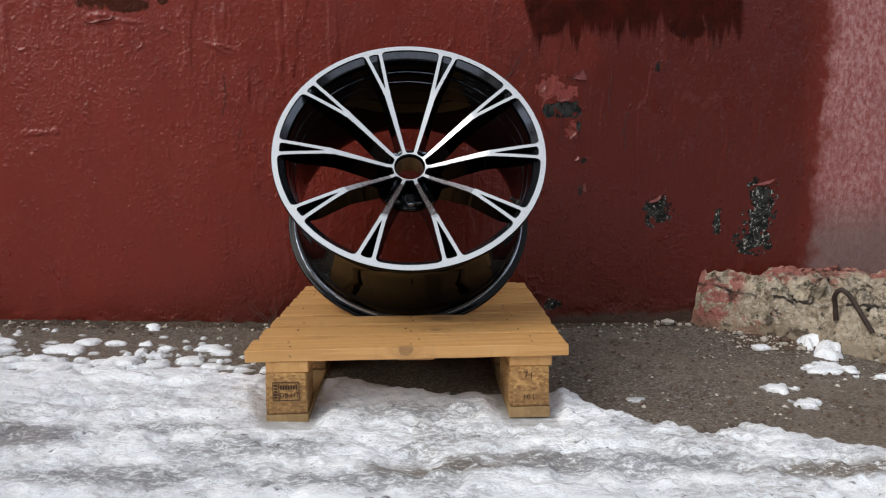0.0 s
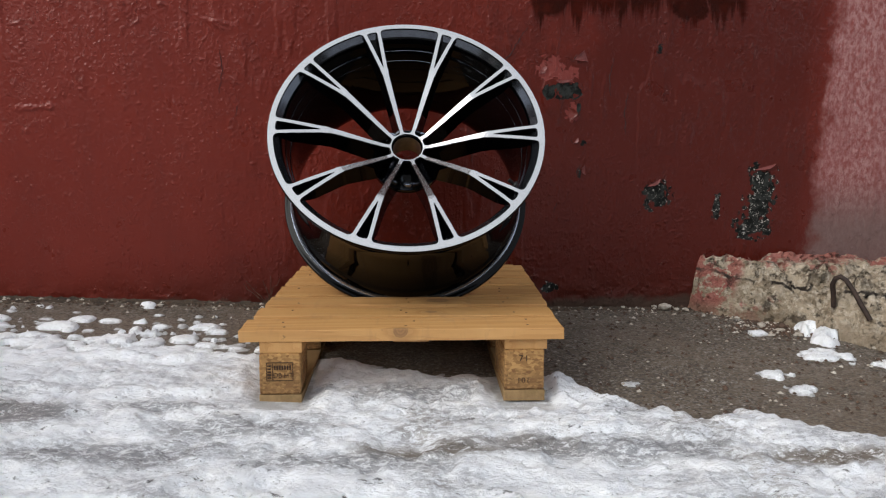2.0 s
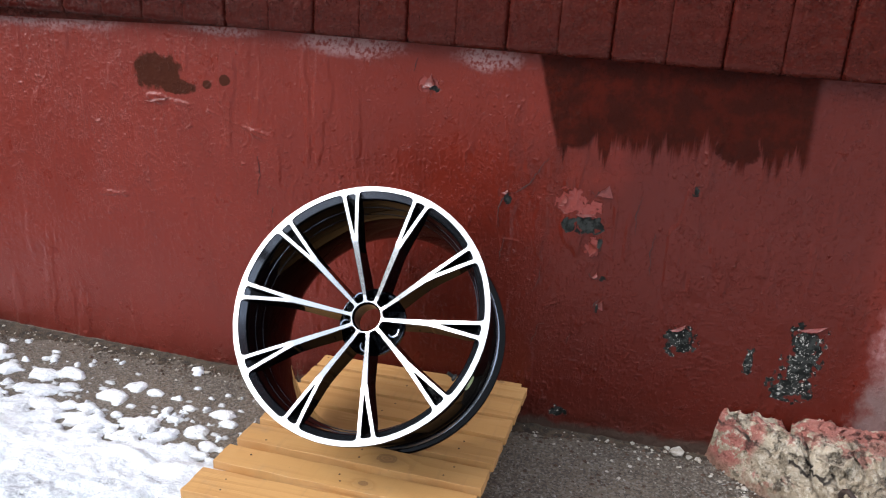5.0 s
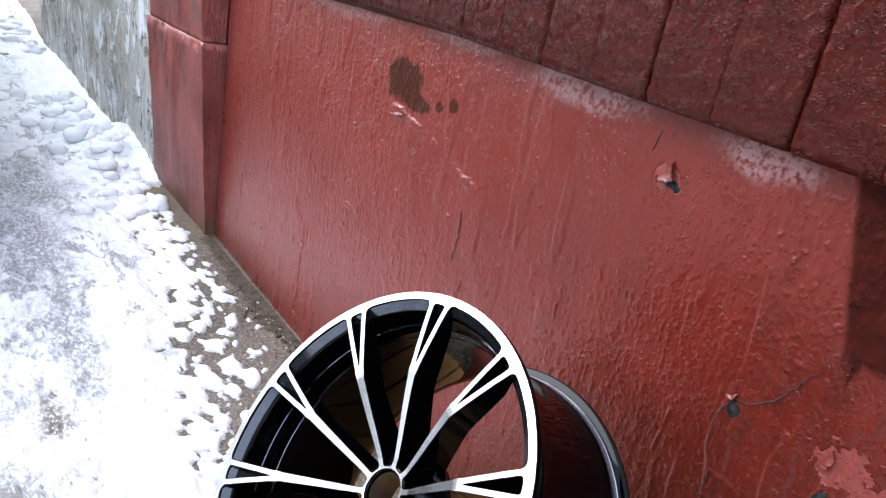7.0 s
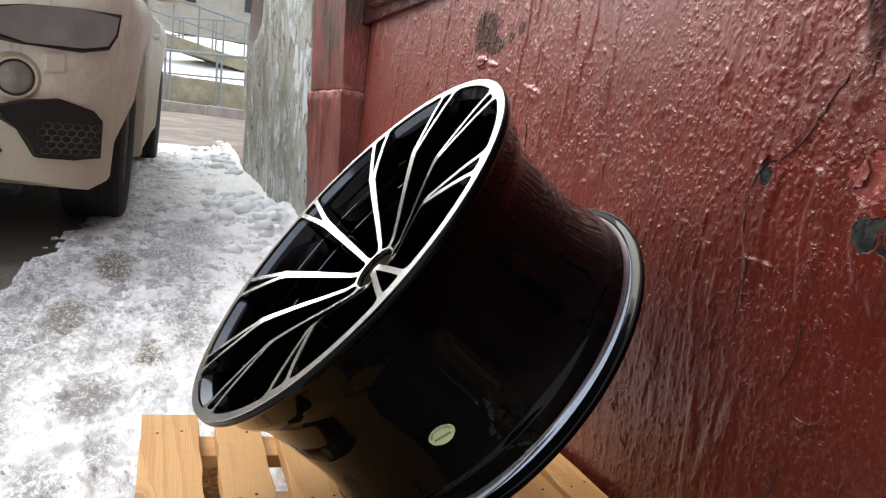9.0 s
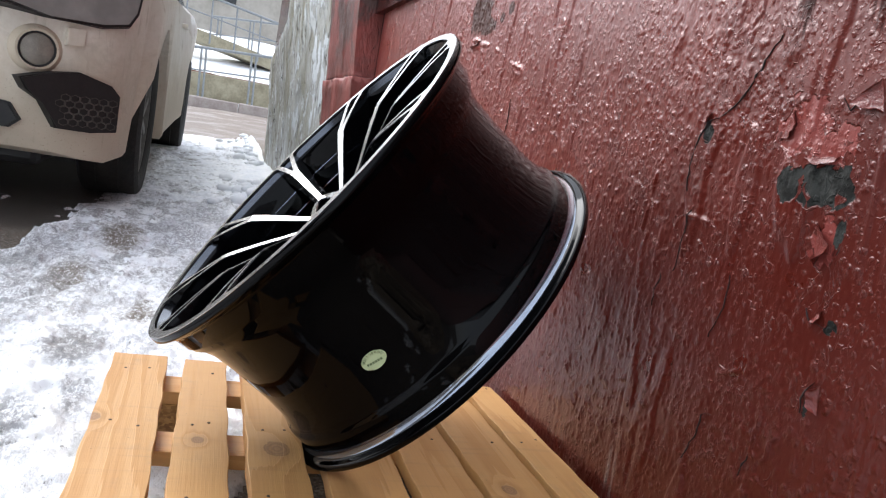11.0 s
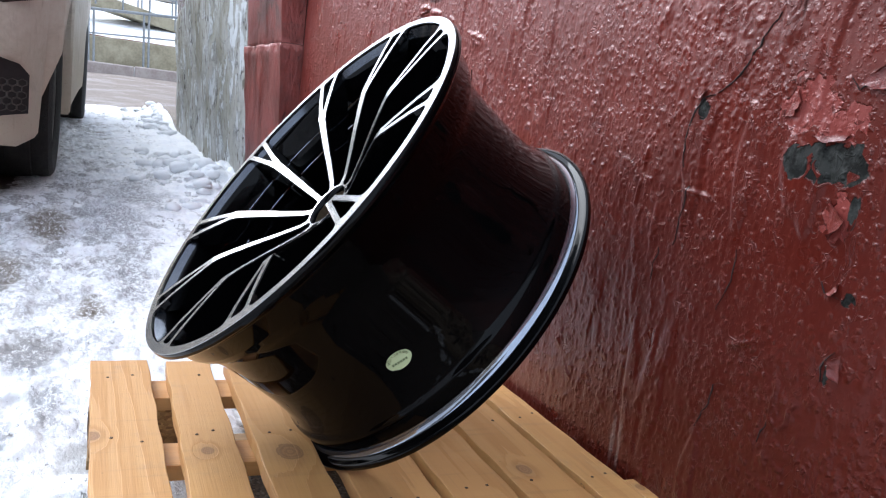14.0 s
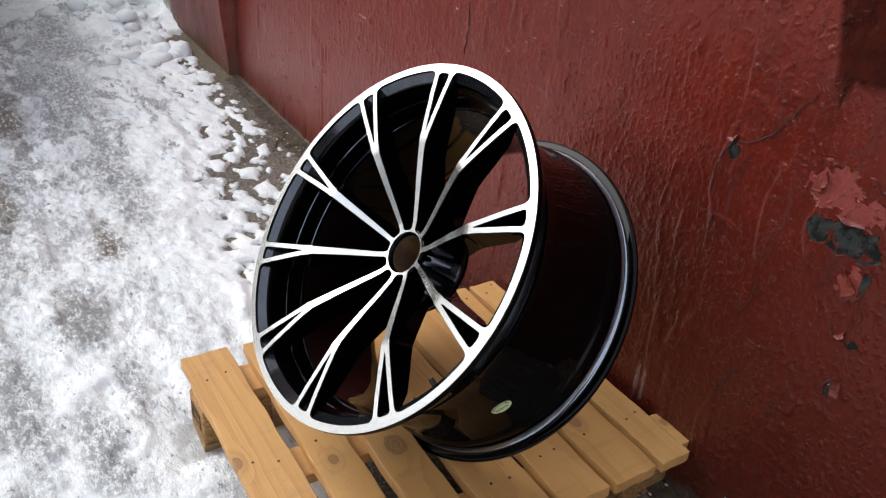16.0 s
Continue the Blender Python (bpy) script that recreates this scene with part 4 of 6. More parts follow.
def panel_mesh(seed, left, right):
    """One upright board; left and right say how deep its joints are."""
    h = 0.0614
    xs, zs = np.linspace(-h, h, 34), np.linspace(0.0, 0.9, 150)
    X, Z = np.meshgrid(xs, zs, indexing="ij")
    wave = 0.0016 * (fbm(Z * 22 + seed, Z * 3, 111 + seed) - 0.5)
    round_ = left * ramp(-X + wave, h - 0.006, h) + right * ramp(X + wave, h - 0.006, h) + 0.006 * ramp(-Z, -0.012, 0)
    H = 0.005 * (fbm(X * 6 + seed, Z * 3, 101 + seed) - 0.5) + 0.0016 * ramp(fbm(X * 110, Z * 95 + seed, 105, 3), 0.5, 0.68) + 0.003 * (fbm(X * 120 + seed, Z * 100, 109, 2) - 0.5)
    Y = round_ - H
    v = np.stack([X, Y, Z], -1).reshape(-1, 3)
    f = [tuple(q) for q in grid_faces(34, 150)]
    n = len(v)
    v = np.vstack([v, [(-h, 0.04, 0), (h, 0.04, 0), (h, 0.04, 0.9), (-h, 0.04, 0.9)]])
    f.append([i * 150 for i in range(34)][::-1] + [n, n + 1])
    f.append([j for j in range(150)] + [n + 3, n])
    f.append([33 * 150 + j for j in range(150)][::-1] + [n + 1, n + 2])
    f.append([i * 150 + 149 for i in range(34)] + [n + 2, n + 3])
    return mesh_of("panel", v, f, MAT_LEDGE)


panels = [panel_mesh(0, 0.008, 0.0022), panel_mesh(1, 0.0022, 0.008), panel_mesh(2, 0.007, 0.0018), panel_mesh(3, 0.0018, 0.007)]
for k in range(-1, 29):
    px = -1.6842 + 0.1232 * k
    part_mesh("panel", panels[(k % 2) + 2 * ((k // 2) % 2)], upper, m=pose(px, WALL_Y - 0.040 + WALL_SKEW * px, float(LEDGE(px)), 0, 1.8, 0))
side = bmesh.new()
block(side, 1.82, 7.0, WALL_Y - 0.06, 0.80, 0.98, 6.0)
block(side, -6.0, 1.85, WALL_Y - 0.02, 0.80, 1.85, 6.0)
part("plain_stretch", side, MAT_LEDGE, upper)

# pilaster at the far end: lower and upper block, both leaning a little
LEAN_Y = lambda z: -0.075 * (z - 0.3)
pil_low = slab("pilaster", -2.62, -1.935, lambda x: x * 0 - 0.05, lambda x: x * 0 + 0.80, lambda x, z: 0.680 + LEAN_Y(z), 0.012, MAT_PINK, 0.35, lambda x, z: wall_relief(x, z) * 1.2 + 0.012 * (fbm(x * 6, z * 6, 123) - 0.5) - 0.010 * ramp(fbm(x * 22, z * 22, 121), 0.50, 0.60) * ramp(z, 0.76, 0.80))
pilaster = thing("pilaster", "rosy red painted pilaster with a cracked joint, chipped edges", "pilaster", kind="structure")
part_mesh("lower_block", pil_low, pilaster)
part_mesh("upper_block", slab("upper_block", -2.63, -1.965, lambda x: x * 0 + 0.804, lambda x: x * 0 + 3.0, lambda x, z: 0.692 + LEAN_Y(z), 0.014, MAT_PINK, 0.35, lambda x, z: wall_relief(x, z) * 1.3 + 0.014 * (fbm(x * 6, z * 6, 125) - 0.5)), pilaster)
seam = bmesh.new()
block(seam, -2.0, -1.925, 0.735, 0.80, 0.0, 3.0)
part("recess", seam, MAT_LEDGE, pilaster)

# grey broken wall beyond the pilaster
def grey_top(x):
    return np.interp(x, [-5.9, -5.6, -5.2, -4.75, -4.4, -4.05, -3.6], [0.92, 1.00, 1.06, 1.17, 1.29, 1.45, 3.0]) + 0.10 * (fbm(np.asarray(x, float) * 5, np.asarray(x, float) * 0 + 3.3, 137) - 0.5)


grey = new("wall_grey", slab("wall_grey", -5.85, -2.634, lambda x: x * 0 + 0.0, grey_top, lambda x, z: 0.685 + LEAN_Y(z) - 0.01 * np.sin(x * 3) + 0.10 * ramp(-x, 5.3, 5.9), 0.02, MAT_GREY, 0.4, lambda x, z: 0.025 * (fbm(x * 3, z * 3, 131) - 0.5) + 0.006 * ramp(fbm(x * 10, z * 6, 135), 0.5, 0.58)))
tagged(grey, "weathered grey concrete wall with peeling whitewash and broken top", "wall", kind="structure")

# ---- concrete lump at the wall's foot ----
rx, ry = np.arange(0.80, 2.4, 0.0065), np.arange(-0.12, 0.70, 0.006)
RX, RY = np.meshgrid(rx, ry, indexing="ij")
foot = np.interp(RX, [0.80, 0.845, 0.90, 1.0, 1.06, 1.13, 1.3, 1.6, 2.4], [0.74, 0.64, 0.60, 0.52, 0.43, 0.32, 0.18, 0.05, -0.05])
inward = RY - foot + 0.05 * (fbm(RX * 14, RY * 14, 141) - 0.5)
rise = ramp(inward, -0.005, 0.09)
RZ = 0.098 * rise ** 0.5 + 0.05 * ramp(RY, 0.45, 0.70) * rise + 0.075 * (fbm(RX * 12, RY * 12, 145) - 0.5) * rise
RZ += 0.045 * (fbm(RX * 34, RY * 34, 149, 3) - 0.5) * rise
# rubble stones: each with its own height, edges sunk
seeds = np.random.RandomState(31).rand(520, 3) * (1.0, 0.84, 1.0) + (0.80, -0.14, 0)
near1, near2, lift = np.full(RX.shape, 9.0), np.full(RX.shape, 9.0), np.zeros(RX.shape)
for a, b, c in seeds:
    q = np.hypot(RX - a, RY - b)
    lift = np.where(q < near1, c, lift)
    near2 = np.minimum(near2, np.maximum(q, near1))
    near1 = np.minimum(near1, q)
RZ += rise * (0.028 * (lift - 0.5) + 0.015 * ramp(near2 - near1, 0.0, 0.010) + 0.020 * (fbm(RX * 80, RY * 80, 151, 2) - 0.5))
RZ -= 0.055 * np.exp(-(((RX - 1.03 - 0.3 * (0.6 - RY) + 0.02 * (vnoise(RY * 40, RX * 3, 7) - 0.5)) / 0.010) ** 2)) * rise
RZ = RZ + (0.135 + 0.02 * fbm(RX * 9, RY * 9, 155) + 0.012 * (fbm(RX * 60, RY * 60, 157, 2) - 0.5) - RZ) * ramp(RY, 0.50, 0.62) * rise * 0.55
RZ = np.where(rise > 0.001, RZ + ground_z(RX, RY), ground_z(RX, RY) - 0.02)
JX = RX + rise * 0.03 * (fbm(RY * 30, RZ * 45, 191, 3) - 0.5)
JY = np.minimum(RY + rise * (0.05 * (fbm(RX * 22, RZ * 34, 193, 3) - 0.5) - 0.014 * ramp(fbm(RX * 60, RZ * 75, 195, 2), 0.5, 0.62)), 0.699)
lump = new("concrete_footing", mesh_of("concrete_footing", np.stack([JX, JY, RZ], -1).reshape(-1, 3), grid_faces(len(rx), len(ry)), MAT_RUBBLE))
tagged(lump, "crumbling beige concrete footing with traces of red paint", "footing", kind="structure")

# strip of soil and crumbs gathered along the wall's foot
dx, dy = np.arange(-1.92, 0.86, 0.009), np.arange(0.585, 0.712, 0.007)
DX, DY = np.meshgrid(dx, dy, indexing="ij")
bed = ramp(DY + 0.05 * (fbm(DX * 9, DY * 9, 171) - 0.5) + 0.03 * (fbm(DX * 40, DY * 40, 175, 2) - 0.5), 0.625, 0.69)
DZ = ground_z(DX, DY) - 0.003 + bed * (0.003 + 0.003 * fbm(DX * 25, DY * 25, 177) + 0.004 * ramp(fbm(DX * 75, DY * 75, 179, 2), 0.55, 0.75))
soil = new("soil_strip", mesh_of("soil_strip", np.stack([DX, DY, DZ], -1).reshape(-1, 3), grid_faces(len(dx), len(dy)), MAT_SOIL))
tagged(soil, "dark gritty soil and crumbs gathered along a wall's foot", "soil", kind="stuff")

# plain facade across the yard, seen in reflections; dark east wall added to blacken them
for nm, b, lab in (("wall_south", (-20.0, 24.0, -24.4, -24.0, -1.0, 6.0), "plain grey-brown facade across the yard"), ("wall_east", (7.0, 7.4, -13.0, -3.2, -1.0, 3.4), "unseen dark brown wall added to darken reflections")):
    bm = bmesh.new()
    block(bm, *b)
    tagged(part(nm, bm, MAT_YARD if nm == "wall_east" else MAT_PLASTER, None), lab, "wall", kind="structure")


# ---- the pallet ----
def board(bm, length, width, thick, bow=0.0):
    """A sawn board centred on its length along x, its top at z = 0."""
    block(bm, -length / 2, length / 2, -width / 2, width / 2, -thick, 0, 0.0009, segs=1)
    for v in bm.verts:
        v.co.z += bow * math.cos(v.co.x / length * 3)
        v.co.y += 0.0012 * math.sin(v.co.x * 23 + width * 100)
    return bm


def ragged_ends(bm, seed):
    """Saw-torn ends and nicked edges."""
    rs = random.Random(seed + 40)
    bmesh.ops.subdivide_edges(bm, edges=[e for e in bm.edges if abs(e.verts[0].co.x - e.verts[1].co.x) > 0.1], cuts=24)
    bmesh.ops.subdivide_edges(bm, edges=[e for e in bm.edges if abs(e.verts[0].co.y - e.verts[1].co.y) > 0.03], cuts=7, use_grid_fill=True)
    half = max(v.co.x for v in bm.verts)
    for v in bm.verts:
        if abs(v.co.x) > half - 0.004:
            v.co.x += math.copysign(1, v.co.x) * (0.0007 * math.sin(v.co.y * 110 + seed) + rs.uniform(-0.0009, 0.0004))
        v.co.y += 0.0010 * math.sin(v.co.x * 47 + seed * 3) + rs.uniform(-0.0004, 0.0004)


pallet = thing("wooden_pallet", "light pine pallet with nailed boards and chipboard blocks on the snow", "pallet")
TOP = 0.144
# left end, right end, near and far edge at mid-length, turn in degrees
DECK = [(-0.300, 0.300, 0.000, 0.087, -1.0), (-0.291, 0.306, 0.110, 0.181, -2.1), (-0.283, 0.312, 0.2055, 0.281, -2.2), (-0.275, 0.320, 0.306, 0.406, -1.9), (-0.268, 0.326, 0.420, 0.506, -1.8), (-0.262, 0.332, 0.520, 0.609, -1.8), (-0.256, 0.337, 0.622, 0.684, -1.9)]
# board, place and radius of each knot
KNOTS = [(0, -0.005, 0.002, 0.010), (1, 0.060, 0.140, 0.008), (2, 0.080, 0.244, 0.017), (5, 0.186, 0.548, 0.010)]
NAILS = []
for k, (xl, xr, y0, y1, turn) in enumerate(DECK):
    bm = bmesh.new()
    board(bm, xr - xl, y1 - y0, 0.022, 0.0006 * ((k * 5) % 3 - 1))
    ragged_ends(bm, k)
    cx, cy = (xl + xr) / 2, (y0 + y1) / 2
    own = [(kx - cx, ky - cy - math.tan(radians(turn)) * (kx - cx), kr) for kk, kx, ky, kr in KNOTS if kk == k]
    ob = part("deck_board", bm, pine("pallet_pine_board", own), pallet, "wide front board with a knot at its edge" if k == 0 else "")
    ob.matrix_local = pose((xl + xr) / 2, (y0 + y1) / 2, TOP - 0.0005 * (k % 2), 0, 0, turn)
    rs = random.Random(k)
    for sxn in (-0.228, 0.010, 0.228):
        for q in (0.3, 0.72):
            if rs.random() < 0.25:
                continue
            u = sxn + rs.uniform(-0.014, 0.014)
            NAILS.append((u, y0 + (y1 - y0) * q + rs.uniform(-0.006, 0.006) + math.tan(radians(turn)) * (u - (xl + xr) / 2)))
nail = lathe([(0.0001, 0.0012), (0.0019, 0.0008), (0.0024, 0.0003), (0.0024, -0.003)], 10)
nail_me = part("nail", nail, MAT_NAIL, pallet)
nail_me.matrix_local = pose(*NAILS[0], TOP)
for n_ in NAILS[1:]:
    part_mesh("nail", nail_me.data, pallet, m=pose(*n_, TOP))
for sxn, w in ((-0.228, 0.078), (0.012, 0.070), (0.228, 0.080)):
    bm = bmesh.new()
    near_end = 0.07 if sxn == 0.012 else 0.008
    board(bm, 0.706 - near_end, w, 0.021)
    ob = part("stringer_board", bm, MAT_PINE, pallet)
    ob.matrix_local = pose(sxn + 0.018, (0.706 + near_end) / 2, TOP - 0.0225, 0, 0, 90 - 2.6)


# a short strip nailed behind the last deck board, against the wall
bm = bmesh.new()
board(bm, 0.080, 0.0190, 0.021)
ragged_ends(bm, 9)
ob = part("end_strip", bm, pine("pallet_pine_end", [(-0.016, 0.001, 0.006)]), pallet, "short stamped strip behind the deck")
ob.matrix_local = pose(0.279, 0.6875, TOP - 0.0015, 0, 0, -1.9)


def chip_block(seed):
    bm = bmesh.new()
    block(bm, -0.0375, 0.0375, 0.0, 0.13, 0.0, 0.0785, 0.004)
    rs = random.Random(seed)
    bmesh.ops.subdivide_edges(bm, edges=bm.edges[:], cuts=3, use_grid_fill=True)
    for v in bm.verts:
        low = 1.0 if v.co.z < 0.03 else 0.4
        v.co += Vector((rs.uniform(-1, 1), rs.uniform(-1, 1), 0)) * 0.0012 * low
    return bm


for xb in (-0.228, 0.228):
    for k, yb in enumerate((0.006, 0.30, 0.585)):
        ob = part("block", chip_block(k), MAT_CHIP, pallet)
        ob.matrix_local = pose(xb + yb * 0.045, yb, 0.0215)
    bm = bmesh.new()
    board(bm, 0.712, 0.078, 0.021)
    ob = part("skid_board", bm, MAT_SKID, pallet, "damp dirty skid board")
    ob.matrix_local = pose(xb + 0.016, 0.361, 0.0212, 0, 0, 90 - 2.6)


def text_part(name, body, size, m, parent, material, label="", spread=1.0):
    c = bpy.data.curves.new(name, "FONT")
    c.body, c.size, c.align_x, c.align_y, c.extrude = body, size, "CENTER", "CENTER", 0.0002
    c.space_character = spread
    tmp = bpy.data.objects.new("tmp", c)
    me = bpy.data.meshes.new_from_object(tmp)
    bpy.data.objects.remove(tmp)
    me.materials.append(material)
    return part_mesh(name, me, parent, label, m)


# burnt-in marks on the front blocks
FRONT = lambda x, z: pose(x, 0.0046, z, 90, 0, 0)
fr = bmesh.new()
for a in ((-0.0245, 0.0245, 0.0165, 0.0178), (-0.0245, 0.0245, -0.0178, -0.0165), (-0.0245, -0.0233, -0.0178, 0.0178), (0.0233, 0.0245, -0.0178, 0.0178), (-0.0135, -0.0123, -0.0178, 0.0178)):
    block(fr, a[0], a[1], a[2], a[3], -0.0003, 0.0004)
for k in range(5):
    block(fr, -0.0225, -0.0155, -0.013 + k * 0.0056, -0.0102 + k * 0.0056, -0.0003, 0.0004)
for k in range(7):
    block(fr, -0.0105 + k * 0.0047, -0.0075 + k * 0.0047, 0.0035, 0.0115, -0.0003, 0.0004)
ob = part("stamp_frame", fr, MAT_INK, pallet, "burnt stamp frame with unreadable code")
ob.matrix_local = FRONT(-0.228, 0.066)
text_part("stamp_text", "DB HT", 0.0125, FRONT(-0.222, 0.0585), pallet, MAT_INK, "burnt letters DB HT")
text_part("stamp_number", "71", 0.017, FRONT(0.226, 0.083), pallet, MAT_INK, "burnt number 71", 1.25)
text_part("stamp_number", "101", 0.015, FRONT(0.226, 0.040), pallet, MAT_INK, "half crumbled burnt number 101", 1.15)


# ---- the wheel ----
WHEEL = Matrix(((0.99988, 0.00898, -0.01226, 0.0149), (-0.01520, 0.59105, -0.80649, 0.2287), (0.0, 0.80658, 0.59112, 0.5096), (0, 0, 0, 1)))
SPIN = -1.6
wheel = thing("alloy_wheel", "gloss black alloy wheel with diamond-cut split spokes, tilted on a pallet", "wheel", WHEEL)
barrel = [(0.2845, -0.0015), (0.2862, -0.004), (0.2862, -0.0095), (0.2835, -0.0125), (0.2735, -0.0165), (0.2695, -0.022), (0.2685, -0.043), (0.2655, -0.047), (0.2645, -0.052), (0.2575, -0.062), (0.2525, -0.078), (0.2505, -0.11), (0.2505, -0.17),
          (0.2530, -0.205), (0.2585, -0.226), (0.2600, -0.231), (0.2625, -0.2335), (0.2640, -0.237), (0.2650, -0.2560), (0.2658, -0.2595), (0.2676, -0.2628), (0.2704, -0.2650), (0.2740, -0.2660), (0.2790, -0.2664), (0.2822, -0.2670), (0.2842, -0.2685), (0.2846, -0.2725), (0.2830, -0.2758), (0.2790, -0.2765),
          (0.2755, -0.2748), (0.2700, -0.2715), (0.2610, -0.2690), (0.2545, -0.262), (0.2510, -0.245), (0.2470, -0.215), (0.2450, -0.17), (0.2450, -0.11), (0.2470, -0.075), (0.2540, -0.048), (0.2570, -0.036), (0.2580, -0.020), (0.2610, -0.0125), (0.2735, -0.0045), (0.2745, -0.0020)]
shell = lathe(barrel, 160, True)
for i, f in enumerate(shell.faces):
    # lip inside the face and inner turn of the back flange: mirrored sky painted pale
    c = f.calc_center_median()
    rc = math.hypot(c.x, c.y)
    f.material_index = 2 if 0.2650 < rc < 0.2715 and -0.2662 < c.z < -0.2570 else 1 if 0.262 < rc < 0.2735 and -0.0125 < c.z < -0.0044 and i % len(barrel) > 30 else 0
part("rim_barrel", shell, [MAT_BLACK, MAT_LIP, MAT_FLANGE], wheel, "gloss black rim barrel, lips greyed for mirrored sky", True)


def smin(a, b, k):
    h = np.clip(0.5 + 0.5 * (b - a) / k, 0, 1)
    return b * (1 - h) + a * h - k * h * (1 - h)


def seg_dist(x, y, ax, ay, bx, by, wa, wb):
    t = np.clip(((x - ax) * (bx - ax) + (y - ay) * (by - ay)) / ((bx - ax) ** 2 + (by - ay) ** 2), 0, 1)
    return np.hypot(x - ax - t * (bx - ax), y - ay - t * (by - ay)) - (wa + (wb - wa) * t)


def face_dist(x, y):
    """Below zero inside the machined outline of one spoke and its tenth of the rim's face."""
    r = np.hypot(x, y)
    ring = 0.2740 - r
    stem = seg_dist(x, y, 0, 0.030, 0, 0.170, 0.0034, 0.0066)
    x = np.abs(x)
    prong = seg_dist(x, y, 0.0030, 0.166, 0.0174, 0.282, 0.0038, 0.0037)
    end = np.maximum(0.2705 - r, x - 0.017)
    hub = r - 0.0358
    d = smin(stem, prong, 0.004)
    d = smin(d, ring, 0.011)
    d = smin(d, end, 0.004)
    return smin(d, hub, 0.006)


def face_z(r):
    return np.interp(r, [0.0, 0.034, 0.05, 0.08, 0.11, 0.14, 0.160, 0.168, 0.20, 0.24, 0.268, 0.286], [-0.064, -0.064, -0.0605, -0.0475, -0.0335, -0.0205, -0.0125, -0.0105, -0.0065, -0.0022, -0.0004, 0.0])


def spoke_depth(r):
    return np.interp(r, [0.034, 0.06, 0.10, 0.16, 0.20, 0.24, 0.262, 0.27], [0.055, 0.060, 0.054, 0.044, 0.036, 0.026, 0.012, 0.003])


def spoke_mesh():
    """Marching squares over the outline, raised to the face's curve, with deep black flanks."""
    rs, ths = np.linspace(0.0335, 0.2850, 148), np.radians(np.linspace(-18, 18, 109))
    Rr, Th = np.meshgrid(rs, ths, indexing="ij")
    D = face_dist(Rr * np.sin(Th), Rr * np.cos(Th))
    D = np.where(np.abs(D) < 1e-6, -1e-6, D)
    verts, cache, faces, mats, rim_edges = [], {}, [], [], []

    def vert(key, r, th):
        if key not in cache:
            cache[key] = len(verts)
            verts.append((r * math.sin(th), r * math.cos(th), float(face_z(r))))
        return cache[key]

    def corner(i, j):
        return vert((i, j), rs[i], ths[j])

    def cross(a, b):
        a, b = min(a, b), max(a, b)
        t = D[a] / (D[a] - D[b])
        return vert((a, b), rs[a[0]] + t * (rs[b[0]] - rs[a[0]]), ths[a[1]] + t * (ths[b[1]] - ths[a[1]]))

    for i in range(len(rs) - 1):
        for j in range(len(ths) - 1):
            q = [(i, j), (i + 1, j), (i + 1, j + 1), (i, j + 1)]
            ins = [D[p] < 0 for p in q]
            if not any(ins):
                continue
            poly, cuts = [], []
            for k in range(4):
                a, b = q[k], q[(k + 1) % 4]
                if ins[k]:
                    poly.append(corner(*a))
                if ins[k] != ins[(k + 1) % 4]:
                    poly.append(cross(a, b))
                    cuts.append((poly[-1], ins[k]))
            if len(poly) > 2:
                faces.append(poly[::-1])
                mats.append(0)
            if len(cuts) == 2:
                p, s = (cuts[0][0], cuts[1][0]) if cuts[0][1] else (cuts[1][0], cuts[0][0])
                rim_edges.append((p, s))
    # bevel, flank and back along the outline
    lower = {}

    def drop(v, k):
        key = (v, k)
        if key not in lower:
            x, y, z = verts[v]
            r = math.hypot(x, y)
            e = 1e-5
            gx_ = float(face_dist(np.array(x + e), np.array(y)) - face_dist(np.array(x - e), np.array(y)))
            gy_ = float(face_dist(np.array(x), np.array(y + e)) - face_dist(np.array(x), np.array(y - e)))
            g = math.hypot(gx_, gy_) or 1
            dep = float(spoke_depth(r))
            out, down = ((0.0009, 0.0011), (0.0022, dep * 0.45), (0.0030 + 0.05 * dep, dep))[k]
            if r > 0.262:
                out *= 0.3
            lower[key] = len(verts)
            verts.append((x + out * gx_ / g, y + out * gy_ / g, z - down))
        return lower[key]

    for p, s in rim_edges:
        chain_p, chain_s = [p] + [drop(p, k) for k in range(3)], [s] + [drop(s, k) for k in range(3)]
        for k in range(3):
            faces.append((chain_p[k], chain_s[k], chain_s[k + 1], chain_p[k + 1]))
            mats.append(1)
    # back plate under the stem
    base = len(verts)
    for r in np.linspace(0.04, 0.262, 14):
        z = float(face_z(r) - spoke_depth(r)) + 0.0008
        for sgn in (-1, 1):
            verts.append((sgn * float(np.interp(r, [0.04, 0.17, 0.262], [0.008, 0.0125, 0.022])), r, z))
    for k in range(13):
        a = base + 2 * k
        faces.append((a, a + 1, a + 3, a + 2))
        mats.append(1)
    me = mesh_of("spoke", verts, faces, [MAT_CUT, MAT_BLACK], True, mats)
    me.set_sharp_from_angle(angle=radians(30))
    return me


spoke_me = spoke_mesh()
for k in range(10):
    part_mesh("spoke", spoke_me, wheel, "diamond-cut split spoke with gloss black flanks" if k == 0 else "", pose(0, 0, 0, 0, 0, SPIN - 18 - 36 * k))
edge_ring = lathe([(0.2848, -0.0012), (0.2853, -0.0004), (0.2849, 0.0), (0.2843, -0.0001)], 160, True)
part("rim_edge", edge_ring, MAT_CUT, wheel, "bright cut rim edge", True)

